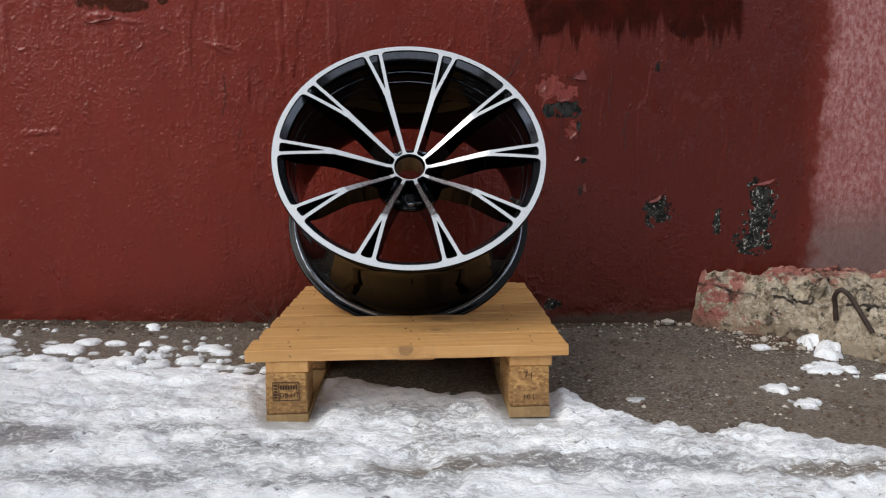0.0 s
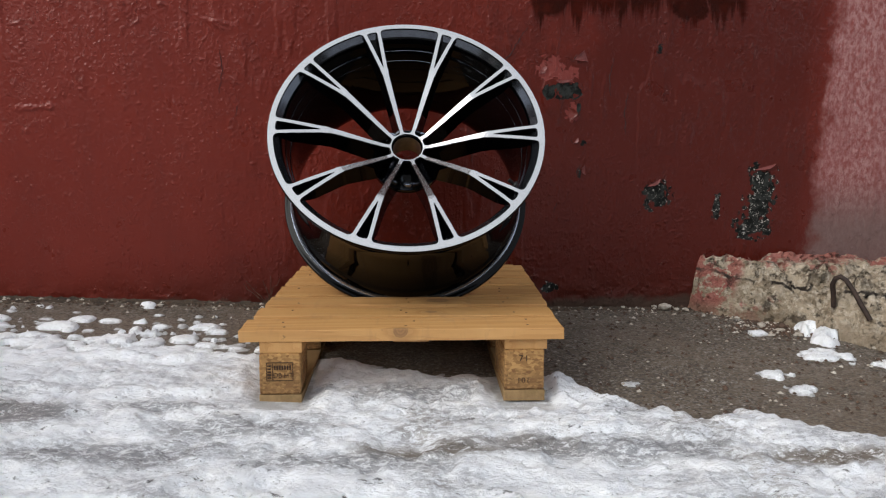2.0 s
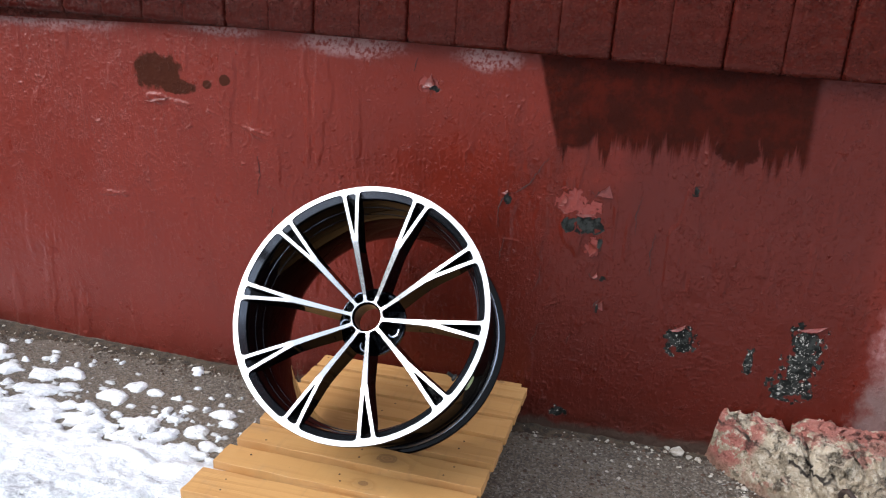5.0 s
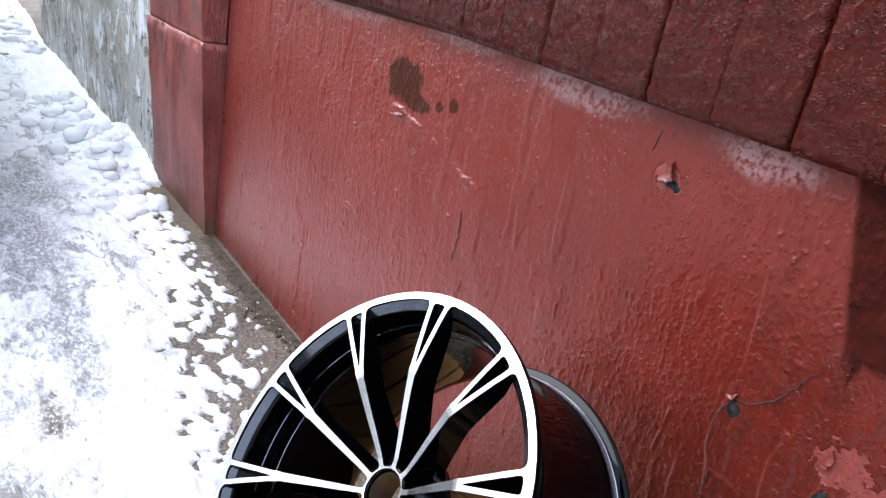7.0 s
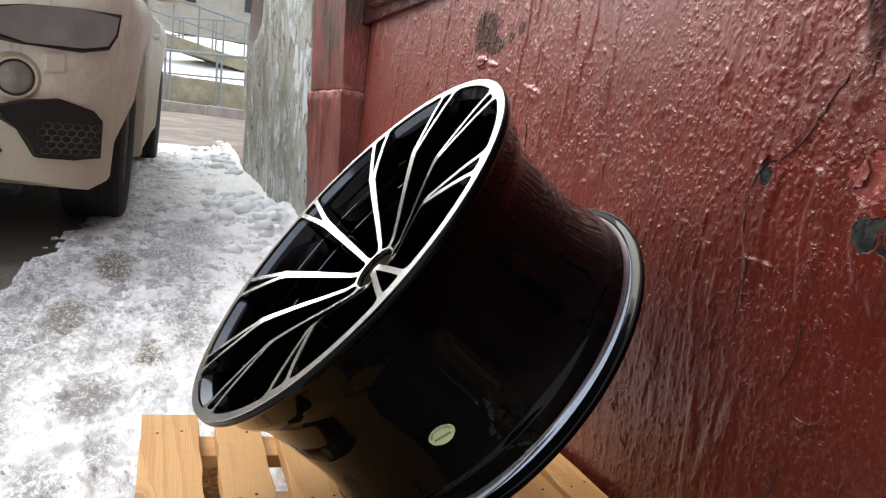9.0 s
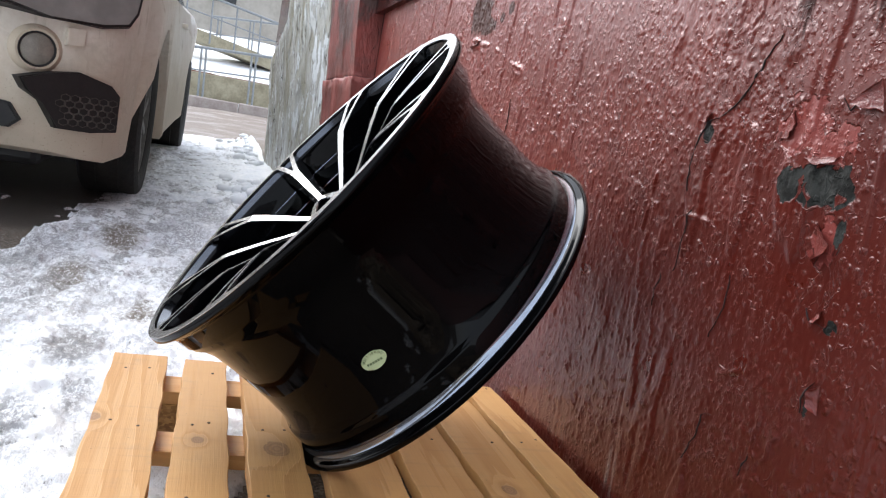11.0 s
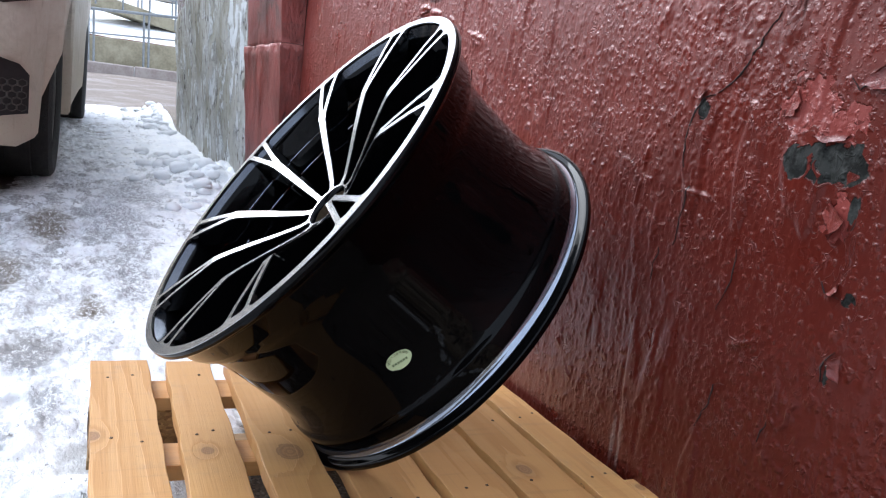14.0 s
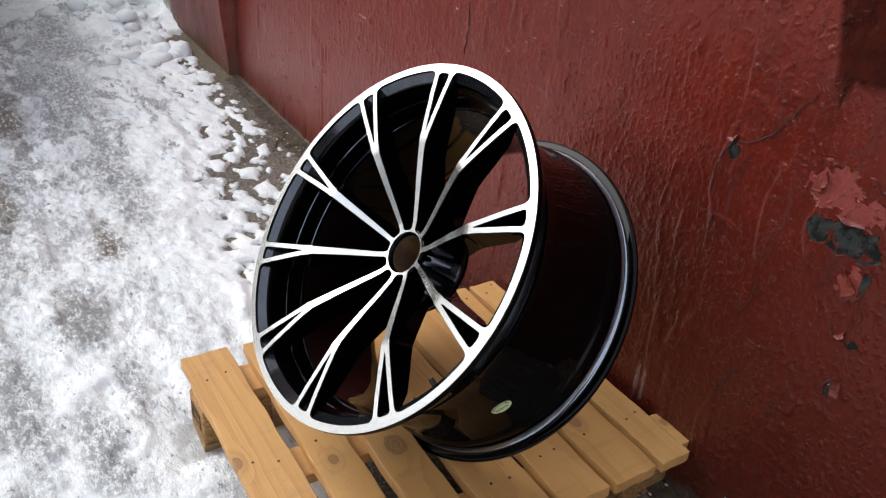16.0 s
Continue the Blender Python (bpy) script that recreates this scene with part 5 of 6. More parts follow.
# hub with bolt seats
hub = lathe([(0.0330, -0.0665), (0.0338, -0.0645), (0.0385, -0.0660), (0.0400, -0.075), (0.058, -0.105), (0.076, -0.112), (0.078, -0.116), (0.078, -0.126), (0.0365, -0.127), (0.0362, -0.118), (0.0335, -0.112)], 72, True)
part("hub", hub, MAT_BLACK, wheel, "gloss black hub with open centre bore", True)
# pale ring paints in the light caught by the pocket edges
part("hub_edge", lathe([(0.0755, -0.1122), (0.0772, -0.1124), (0.0788, -0.1145), (0.0786, -0.119), (0.0770, -0.119)], 72, True), MAT_LIP, wheel, "bolt pocket edge, lightened as if catching light", True)
part("bore", lathe([(0.0300, -0.070), (0.0300, -0.092), (0.0334, -0.1255)], 72), MAT_BORE, wheel, "tan brown centre bore", True)
part("bore_ring", lathe([(0.0298, -0.0715), (0.0300, -0.0695), (0.0325, -0.0655), (0.0338, -0.0645), (0.0338, -0.0665), (0.0310, -0.0715)], 72, True), MAT_BLACK, wheel, "black ring round the bore", True)
seat_prof = [(0.0085, -0.124), (0.0085, -0.104), (0.0120, -0.0985), (0.0150, -0.0980), (0.0168, -0.0995), (0.0172, -0.124)]
# seats take the brightened metal for their glints
seat = part("bolt_seat", lathe(seat_prof, 28), MAT_FLANGE, wheel, "conical bolt seat, black brightened for sky glints", True)
# sloping webs between every other pair of spokes, each ending in a hollow bright edge
web = bmesh.new()
edge_pts = []
for k in range(13):
    u = -1 + k / 6
    for v in range(7):
        t = v / 6
        r = 0.0365 + (0.0395 - 0.0085 * (1 - u * u)) * t
        a = radians(13.5 - 4.0 * t) * u
        p = (r * math.sin(a), r * math.cos(a), -0.069 - 0.036 * t ** 0.8 - 0.006 * (1 - u * u) * t)
        web.verts.new(p)
    edge_pts.append(p)
    web.verts.new((p[0] * 1.01, p[1] * 1.01, -0.122))
web.verts.ensure_lookup_table()
for k in range(12):
    for o in range(7):
        web.faces.new((web.verts[8 * k + o], web.verts[8 * k + o + 1], web.verts[8 * k + 9 + o], web.verts[8 * k + 8 + o]))
bmesh.ops.recalc_face_normals(web, faces=web.faces)
# web greyed for the sky it would mirror
web_ob = part("hub_web", web, MAT_LIP, wheel, "black sloping web between spokes, greyed for mirrored sky", True)
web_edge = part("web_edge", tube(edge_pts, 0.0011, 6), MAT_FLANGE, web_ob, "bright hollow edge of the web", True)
for k in range(5):
    a = SPIN + 72 * k
    m = pose(0, 0, 0, 0, 0, -a - 36) @ pose(0, 0.0575, 0)
    if k == 0:
        seat.matrix_local, web_ob.matrix_local = m, pose(0, 0, 0, 0, 0, -a)
    else:
        part_mesh("bolt_seat", seat.data, wheel, "", m)
        ob = part_mesh("hub_web", web_ob.data, wheel, "", pose(0, 0, 0, 0, 0, -a))
        part_mesh("web_edge", web_edge.data, ob)
# highlights of the turned steps inside the barrel, drawn as thin bright rings
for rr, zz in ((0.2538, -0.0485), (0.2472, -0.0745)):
    part("step_highlight", lathe([(rr - 0.0004, zz + 0.0006), (rr - 0.0008, zz), (rr - 0.0004, zz - 0.0006), (rr + 0.001, zz)], 128, True), MAT_FLANGE, wheel, "thin bright ring drawn as a barrel step's highlight", True)
valve = lathe([(0.0001, 0.020), (0.0038, 0.0195), (0.0042, 0.006), (0.0075, 0.004), (0.0085, 0.0)], 16)
ob = part("valve", valve, MAT_PLASTIC, wheel, "black tyre valve stem", True)
ob.matrix_local = pose(0, 0, 0, 0, 0, -115) @ pose(0, 0.247, -0.052, 60, 0, 0)

# round inspection label on the barrel, following its curve
def on_barrel(me, ang, zc, rad, grow):
    for v in me.vertices:
        a = ang + v.co.x / rad
        rr = float(np.interp(-(zc + v.co.y), [0.11, 0.17, 0.205], [0.2505, 0.2505, 0.2530])) + grow + v.co.z
        v.co = (rr * math.sin(a), rr * math.cos(a), zc + 0.66 * v.co.y)


label_me = bpy.data.meshes.new("sticker")
bm = bmesh.new()
bmesh.ops.create_grid(bm, x_segments=28, y_segments=28, size=0.0176)
bmesh.ops.delete(bm, geom=[v for v in bm.verts if math.hypot(v.co.x, v.co.y) > 0.0177], context="VERTS")
for v in bm.verts:
    d = math.hypot(v.co.x, v.co.y)
    if d > 0.0161:
        v.co.x, v.co.y = v.co.x / d * 0.0172, v.co.y / d * 0.0172
bm.to_mesh(label_me)
bm.free()
on_barrel(label_me, radians(112), -0.176, 0.2507, 0.0007)
label_me.materials.append(MAT_STICKER)
sticker = part_mesh("sticker", label_me, wheel, "round pale green inspection sticker")
letters = "INSPECTION"
for k, ch in enumerate(letters):
    a = radians(74 - 148 * k / (len(letters) - 1))
    ob = text_part("letter", ch, 0.0058, pose(0, 0, 0), sticker, MAT_LABELINK)
    ob.data.transform(pose(0.0132 * math.sin(-a), 0.0132 * math.cos(a), 0, 0, 0, math.degrees(a)))
    ob.data.transform(pose(0, 0, 0, 0, 0, 12))
    on_barrel(ob.data, radians(112), -0.176, 0.2507, 0.0011)
    if k:
        continue
bars = bmesh.new()
for k in range(6):
    block(bars, -0.0105 + k * 0.0037, -0.0080 + k * 0.0037, -0.0055, -0.0012, 0, 0.0002)
bme = bpy.data.meshes.new("print_bars")
bars.to_mesh(bme)
bars.free()
bme.transform(pose(0, 0, 0, 0, 0, 12))
on_barrel(bme, radians(112), -0.176, 0.2507, 0.0011)
bme.materials.append(MAT_LABELINK)
part_mesh("print_bars", bme, sticker)


# ---- parked car ----
def car_body():
    st = []
    for x in [0.87, 0.855, 0.82, 0.76, 0.68, 0.58, 0.48, 0.44, 0.40, 0.34, 0.26, 0.17, 0.08, 0.0, -0.08, -0.17, -0.26, -0.34, -0.40, -0.44, -0.5, -0.8, -1.2, -1.7, -2.1, -2.43, -2.49, -2.53, -2.59, -2.67, -2.76, -2.85, -2.93, -3.01, -3.10, -3.19, -3.27, -3.33, -3.37, -3.5, -3.7, -3.85, -3.92]:
        w = float(np.interp(x, [-3.92, -3.8, -3.4, -2.93, -2.2, -0.8, -0.4, 0.0, 0.3, 0.5, 0.62, 0.72, 0.80, 0.85, 0.87], [0.72, 0.86, 0.95, 0.985, 0.955, 0.95, 0.965, 0.98, 0.965, 0.945, 0.91, 0.85, 0.74, 0.60, 0.45]))
        low = float(np.interp(x, [-3.92, -3.7, 0.5, 0.72, 0.82, 0.855, 0.87], [0.42, 0.30, 0.235, 0.215, 0.25, 0.32, 0.42]))
        arch = low
        for xw in (0.0, -2.93):
            if abs(x - xw) < 0.4405:
                arch = max(arch, 0.375 + math.sqrt(max(0.44 ** 2 - (x - xw) ** 2, 0)))
        top = float(np.interp(x, [-3.92, -3.6, -3.0, -0.9, -0.2, 0.4, 0.62, 0.74, 0.82, 0.855, 0.87], [0.95, 1.16, 1.14, 1.10, 1.08, 1.04, 1.02, 0.98, 0.92, 0.84, 0.74]))
        mid = float(np.interp(x, [-3.92, 0.6, 0.82, 0.87], [1.12, 1.16, 0.98, 0.78]))
        mid = max(mid, top)
        inner = min(0.64, w * 0.75)
        sh = arch + (top - arch) * 0.55
        tuck = 0.065 * float(np.interp(x, [0.40, 0.442, 0.60, 0.75], [0, 1, 0.9, 0.3]))
        prof = [(0, low), (inner - tuck, low), (inner - tuck, arch), (w - 0.012 - tuck, arch), (w - tuck, arch + 0.02), (w + 0.004 - 0.75 * tuck, sh), (w - 0.03, top - 0.06), (w - 0.10, top), (w * 0.45, mid - 0.02), (0, mid)]
        st.append([(x, y, z) for y, z in prof])
    n = len(st[0])
    verts = [p for s in st for p in s] + [(x, -y, z) for s in st for x, y, z in s]
    N = len(st) * n
    f = []
    for i in range(len(st) - 1):
        for k in range(n - 1):
            a, b = i * n + k, (i + 1) * n + k
            f.append((a, a + 1, b + 1, b))
            f.append((N + a, N + b, N + b + 1, N + a + 1))
    for base, flip in ((0, False), ((len(st) - 1) * n, True)):
        cap = [base + k for k in range(n)] + [N + base + k for k in range(n - 1, -1, -1)]
        f.append(cap[::-1] if not flip else cap)
    me = mesh_of("body", verts, f, MAT_CAR)
    bm = bmesh.new()
    bm.from_mesh(me)
    bmesh.ops.remove_doubles(bm, verts=bm.verts, dist=0.0005)
    bmesh.ops.recalc_face_normals(bm, faces=bm.faces)
    return bm


def hex_cells(bm, w, h, r, inside):
    """Honeycomb bars over a w by h field in the local y-z plane."""
    dx, dz = r * 1.732, r * 1.05
    for i in range(int(w / dx) + 2):
        for k in range(int(h / dz) + 2):
            cy, cz = (i + 0.5 * (k % 2)) * dx, k * dz
            if not inside(cy, cz):
                continue
            ring_o = [(cy + 1.0 * r * math.cos(radians(60 * a + 30)), cz + 0.70 * r * math.sin(radians(60 * a + 30))) for a in range(6)]
            ring_i = [(cy + 0.84 * r * math.cos(radians(60 * a + 30)), cz + 0.57 * r * math.sin(radians(60 * a + 30))) for a in range(6)]
            vo = [bm.verts.new((0.012, *p)) for p in ring_o]
            vi = [bm.verts.new((0.012, *p)) for p in ring_i]
            vb = [bm.verts.new((-0.02, *p)) for p in ring_i]
            for a in range(6):
                b = (a + 1) % 6
                bm.faces.new((vo[a], vo[b], vi[b], vi[a]))
                bm.faces.new((vi[a], vi[b], vb[b], vb[a]))
    return bm


def prism(outline, d0, d1, bevel=0.0):
    """An outline in the y-z plane made solid from x = d0 to d1."""
    bm = bmesh.new()
    a = [bm.verts.new((d0, *p)) for p in outline]
    b = [bm.verts.new((d1, *p)) for p in outline]
    n = len(outline)
    top = bm.faces.new(b)
    bm.faces.new(a[::-1])
    for k in range(n):
        bm.faces.new((a[k], a[(k + 1) % n], b[(k + 1) % n], b[k]))
    if bevel:
        bmesh.ops.bevel(bm, geom=list(top.edges), offset=bevel, segments=2, affect="EDGES")
    bmesh.ops.recalc_face_normals(bm, faces=bm.faces)
    return bm


def car_wheel(parent, x, y, sgn):
    tyre = part("tyre", lathe([(0.27, 0.11), (0.30, 0.125), (0.345, 0.13), (0.37, 0.115), (0.378, 0.09), (0.372, 0.05), (0.378, 0.045), (0.378, -0.045), (0.372, -0.05), (0.378, -0.09), (0.37, -0.115), (0.345, -0.13), (0.27, -0.11)], 64, True), MAT_TYRE, parent, "wide dirty winter tyre", True)
    tyre.matrix_local = pose(x, y, 0.378, -90 * sgn, 0, 0)
    rim = part("rim", lathe([(0.02, 0.085), (0.06, 0.08), (0.08, 0.06), (0.22, 0.06), (0.262, 0.105), (0.272, 0.108), (0.272, -0.10), (0.24, -0.08), (0.23, 0.02), (0.02, 0.02)], 48, True), MAT_ALLOY, parent, "grimy grey alloy rim", True)
    rim.matrix_local = pose(x, y, 0.378, -90 * sgn, 0, 0)
    sp = bmesh.new()
    block(sp, -0.022, 0.022, 0.05, 0.262, 0.058, 0.098, 0.008)
    first = part("spoke", sp, MAT_ALLOY, rim)
    for k in range(1, 10):
        part_mesh("spoke", first.data, rim, "", pose(0, 0, 0, 0, 0, 36 * k))


car = thing("parked_car", "mud-stained white sport utility car parked on icy asphalt", "car", pose(-3.02, -1.03, 0.100, 0, 2.1, -1.8))
body = part("body", car_body(), MAT_CAR, car, "dirty white body shell", True)
cab = bmesh.new()
rows = []
for x, z, w in ((-0.75, 1.06, 0.84), (-1.35, 1.62, 0.66), (-1.9, 1.70, 0.66), (-2.9, 1.66, 0.64), (-3.6, 1.20, 0.72)):
    rows.append([cab.verts.new((x, s * w, z)) for s in (-1, 1)])
low_rows = [[cab.verts.new((x, s * 0.90, 1.05)) for s in (-1, 1)] for x in (-0.7, -1.35, -1.9, -2.9, -3.75)]
for k in range(4):
    cab.faces.new((rows[k][0], rows[k][1], rows[k + 1][1], rows[k + 1][0]))
    cab.faces.new((rows[k][1], low_rows[k][1], low_rows[k + 1][1], rows[k + 1][1]))
    cab.faces.new((rows[k][0], rows[k + 1][0], low_rows[k + 1][0], low_rows[k][0]))
cab.faces.new((rows[0][0], low_rows[0][0], low_rows[0][1], rows[0][1]))
cab.faces.new((rows[4][0], rows[4][1], low_rows[4][1], low_rows[4][0]))
bmesh.ops.recalc_face_normals(cab, faces=cab.faces)
part("cabin", cab, MAT_GLASS, car, "dark glazed cabin")
roof = bmesh.new()
block(roof, -3.0, -1.3, -0.67, 0.67, 1.63, 1.73, 0.04)
part("roof", roof, MAT_CAR, car, "", True)
for s in (-1, 1):
    car_wheel(car, 0.0, s * 0.795, s)
    car_wheel(car, -2.93, s * 0.845, s)
    # lower side intake with honeycomb, fog lamp, headlight
    turn = 36 * s
    base = pose(0.792, s * 0.750, 0.02, 0, 0, turn)
    outer = [(-0.248, 0.493), (-0.13, 0.525), (-0.03, 0.540), (0.10, 0.507), (0.138, 0.470), (0.138, 0.330), (0.03, 0.318), (-0.101, 0.323), (-0.155, 0.415), (-0.221, 0.451)]
    flip = lambda pts: pts if s > 0 else [(-a, b) for a, b in pts][::-1]
    well = part("intake", prism(flip(outer), -0.05, 0.012, 0.006), MAT_PLASTIC, car, "black lower air intake")
    well.matrix_local = base
    comb = bmesh.new()
    inside = lambda yy, zz: 0.02 < yy < 0.245 - 0.1 * max(0, 0.03 - zz) and 0.0 < zz < 0.130 and yy - 0.02 > 0.5 * (0.10 - zz) * (zz < 0.10) - 0.01
    hex_cells(comb, 0.30, 0.15, 0.0215, inside)
    if s < 0:
        for v in comb.verts:
            v.co.y = -v.co.y
        bmesh.ops.reverse_faces(comb, faces=comb.faces)
    ob = part("honeycomb", comb, MAT_MESH, well, "dusty black honeycomb insert")
    tagged(ob, "dusty black honeycomb insert", kind="stuff")
    ob.matrix_local = pose(0.004, -0.135 * s, 0.328)
    fog = part("fog_lamp", lathe([(0.001, 0.018), (0.040, 0.014), (0.056, 0.004), (0.058, -0.012), (0.060, -0.02)], 40), [MAT_FOG], car, "round muddy fog lamp", True)
    fog_place = pose(0.856, s * 0.585, 0.617, 0, 90, 18 * s)
    fog.matrix_local = fog_place
    rim_ring = part("fog_lamp_surround", lathe([(0.058, -0.02), (0.060, 0.0), (0.064, 0.008), (0.072, 0.008), (0.084, -0.004), (0.098, -0.03)], 40), MAT_CAR, car, "", True)
    rim_ring.matrix_local = fog_place
    gap_ring = part("fog_lamp_gap", lathe([(0.0555, -0.012), (0.0575, 0.0085), (0.0615, 0.0105), (0.0640, 0.0085), (0.0650, -0.010)], 40), MAT_PLASTIC, car, "", True)
    gap_ring.matrix_local = fog_place
    lamp_out = [(-0.30, 0.80), (-0.28, 0.735), (-0.10, 0.715), (0.10, 0.712), (0.20, 0.735), (0.235, 0.79), (0.25, 0.87), (0.10, 0.865), (-0.10, 0.845)]
    lens = part("headlight", prism(flip(lamp_out), -0.10, 0.02, 0.012), MAT_LAMP, car, "dusty grey headlight", True)
    lens.matrix_local = pose(0.878, s * 0.738, 0.028, 0, -6, 33 * s)
    rimb = part("headlight_seal", prism(flip([(a * 1.015, 0.79 + (b - 0.79) * 1.03) for a, b in lamp_out]), -0.10, 0.010, 0.004), MAT_PLASTIC, car)
    rimb.matrix_local = pose(0.878, s * 0.738, 0.028, 0, -6, 33 * s)
    cover = part("washer_cover", prism(flip([(-0.105, 0.630), (-0.037, 0.638), (-0.037, 0.702), (-0.105, 0.694)]), -0.04, -0.018, 0.003), MAT_CAR, car)
    cover.matrix_local = pose(0.792, s * 0.775, 0.02, 0, 0, 36 * s)
    handle = bmesh.new()
    block(handle, -1.85, -1.62, s * 0.945 - 0.02, s * 0.945 + 0.03, 0.92, 0.95, 0.01)
    part("door_handle", handle, MAT_CAR, car, "", True)
    mir = bmesh.new()
    block(mir, -0.95, -0.75, s * 1.0 - 0.10, s * 1.0 + 0.10, 1.10, 1.26, 0.04)
    part("side_mirror", mir, MAT_CAR, car, "", True)
kid = part("kidney_grille", prism([(-0.30, 0.60), (0.30, 0.60), (0.34, 0.72), (0.30, 0.82), (-0.30, 0.82), (-0.34, 0.72)], -0.06, 0.02, 0.01), MAT_PLASTIC, car, "black front grille")
kid.matrix_local = pose(0.868, 0, 0.0)
mid_in = part("centre_intake", prism([(-0.52, 0.322), (0.52, 0.322), (0.556, 0.355), (0.518, 0.412), (0.40, 0.43), (-0.40, 0.43), (-0.518, 0.412), (-0.556, 0.355)], -0.05, 0.02, 0.008), MAT_PLASTIC, car, "black centre air intake")
mid_in.matrix_local = pose(0.862, 0, 0.0)
comb = bmesh.new()
hex_cells(comb, 1.05, 0.09, 0.019, lambda yy, zz: 0.03 < yy < 1.0 and 0.0 < zz < 0.075)
ob = part("honeycomb", comb, MAT_MESH, mid_in)
tagged(ob, "grey honeycomb insert", kind="stuff")
ob.matrix_local = pose(0.012, -0.52, 0.335)
under = bmesh.new()
block(under, -3.6, 0.72, -0.60, 0.60, 0.17, 0.30, 0.03)
part("underbody", under, MAT_PLASTIC, car)

# ---- the far end of the alley: kerb, low wall, ramp and rails ----
KX = -15.8

kerb = thing("kerb", "pinkish stone kerb dusted with snow", "kerb", kind="structure")
for k in range(9):
    bm = bmesh.new()
    block(bm, KX - 0.28, KX, -5.0 + 1.0 * k, -4.008 + 1.0 * k, 0.40, 0.735 + 0.010 * k, 0.03)
    part("kerb_stone", bm, MAT_KERB, kerb)
bm = bmesh.new()
block(bm, KX - 1.6, KX - 0.03, -5, 4, 0.50, 0.765, 0.02)
tagged(part("snow_on_kerb", bm, MAT_SNOWFAR, None), "thin snow lying behind a kerb", "snow", kind="stuff")
bm = bmesh.new()
block(bm, -18.2, -17.7, -6, 4.5, 0.4, 1.34, 0.02)
tagged(part("wall_low", bm, MAT_CONC, None), "yellowish stained concrete low wall", "wall", kind="structure")
hx, hy = np.linspace(-30, -17.75, 60), np.linspace(-8, 9, 70)
HX, HY = np.meshgrid(hx, hy, indexing="ij")
HZ = 1.36 + 0.16 * (-17.75 - HX) + 0.25 * (fbm(HX * 0.5, HY * 0.5, 161) - 0.5) * ramp(-HX, 18, 20) + 0.05 * (fbm(HX * 3, HY * 3, 165) - 0.5)
hill = new("snow_bank", mesh_of("snow_bank", np.stack([HX, HY, HZ], -1).reshape(-1, 3), grid_faces(60, 70), MAT_SNOWFAR))
tagged(hill, "clean white snow slope behind a low wall", "snow", kind="stuff")
ramp_ob = thing("access_ramp", "brown concrete ramp sloping beside snow, with steel rails", "ramp")
bm = bmesh.new()
block(bm, -0.5, 0.5, -4.5, 4.5, -0.30, 0.0, 0.02)
ob = part("ramp_slab", bm, MAT_CONC, ramp_ob, "stained concrete slab")
ob.matrix_local = pose(-21.0, 1.2, 2.30, -10.5, 0, 0)


def railing(name, label, x, y0, y1, z0, z1, height, pitch, doubled=True):
    t = thing(name, label, "railing")
    n = int(round((y1 - y0) / pitch)) + 1
    at = lambda y: z0 + (z1 - z0) * (y - y0) / (y1 - y0)
    for hgt, r in ((height, 0.032), (height * 0.5, 0.018)):
        part("rail", tube([(x, y0 - 0.3, at(y0 - 0.3) + hgt), (x, y1 + 0.3, at(y1 + 0.3) + hgt)], r), MAT_STEEL, t, "", True)
    for k in range(n):
        y = y0 + k * pitch
        for dy in ((-0.05, 0.05) if doubled else (0,)):
            part("post", tube([(x, y + dy, at(y) - 0.2), (x, y + dy - 0.05 * height, at(y) + height)], 0.024), MAT_STEEL, t, "", True)
    return t


railing("steel_railing", "grey galvanised railing with paired posts along the kerb", -17.4, -3.0, 3.2, 0.72, 1.05, 0.98, 1.08)
railing("steel_railing", "grey galvanised railing on the sloping ramp", -20.4, -3.4, 4.4, 3.05, 1.68, 0.95, 0.62, False)
railing("steel_railing", "grey galvanised railing on the upper ramp", -23.0, 0.6, 5.0, 2.2, 2.6, 1.0, 0.9)
house = thing("far_house", "distant plain house with reddish brick base", "house")
bm = bmesh.new()
block(bm, -46, -42, -20, 30, 0, 4.4)
part("wall", bm, MAT_BRICKFAR, house)
bm = bmesh.new()
block(bm, -46.2, -41.8, -20, 30, 4.42, 8.5)
part("upper_wall", bm, MAT_PALE, house)
for k in range(9):
    bm = bmesh.new()
    block(bm, -41.80, -41.74, -16 + 4 * k, -14.4 + 4 * k, 6, 8.2)
    part("window", bm, MAT_GLASS, house)


# ---- small things ----
hook = part("rebar_hook", tube([(1.086, 0.428, 0.075), (1.080, 0.424, 0.112), (1.073, 0.419, 0.136), (1.075, 0.411, 0.151), (1.082, 0.403, 0.157), (1.091, 0.394, 0.150), (1.102, 0.380, 0.128), (1.113, 0.366, 0.100), (1.124, 0.352, 0.074), (1.130, 0.345, 0.060)], 0.0062), MAT_RUST, None, "", True)
tagged(hook, "bent rusty steel bar sticking out of crumbling concrete", "rebar")


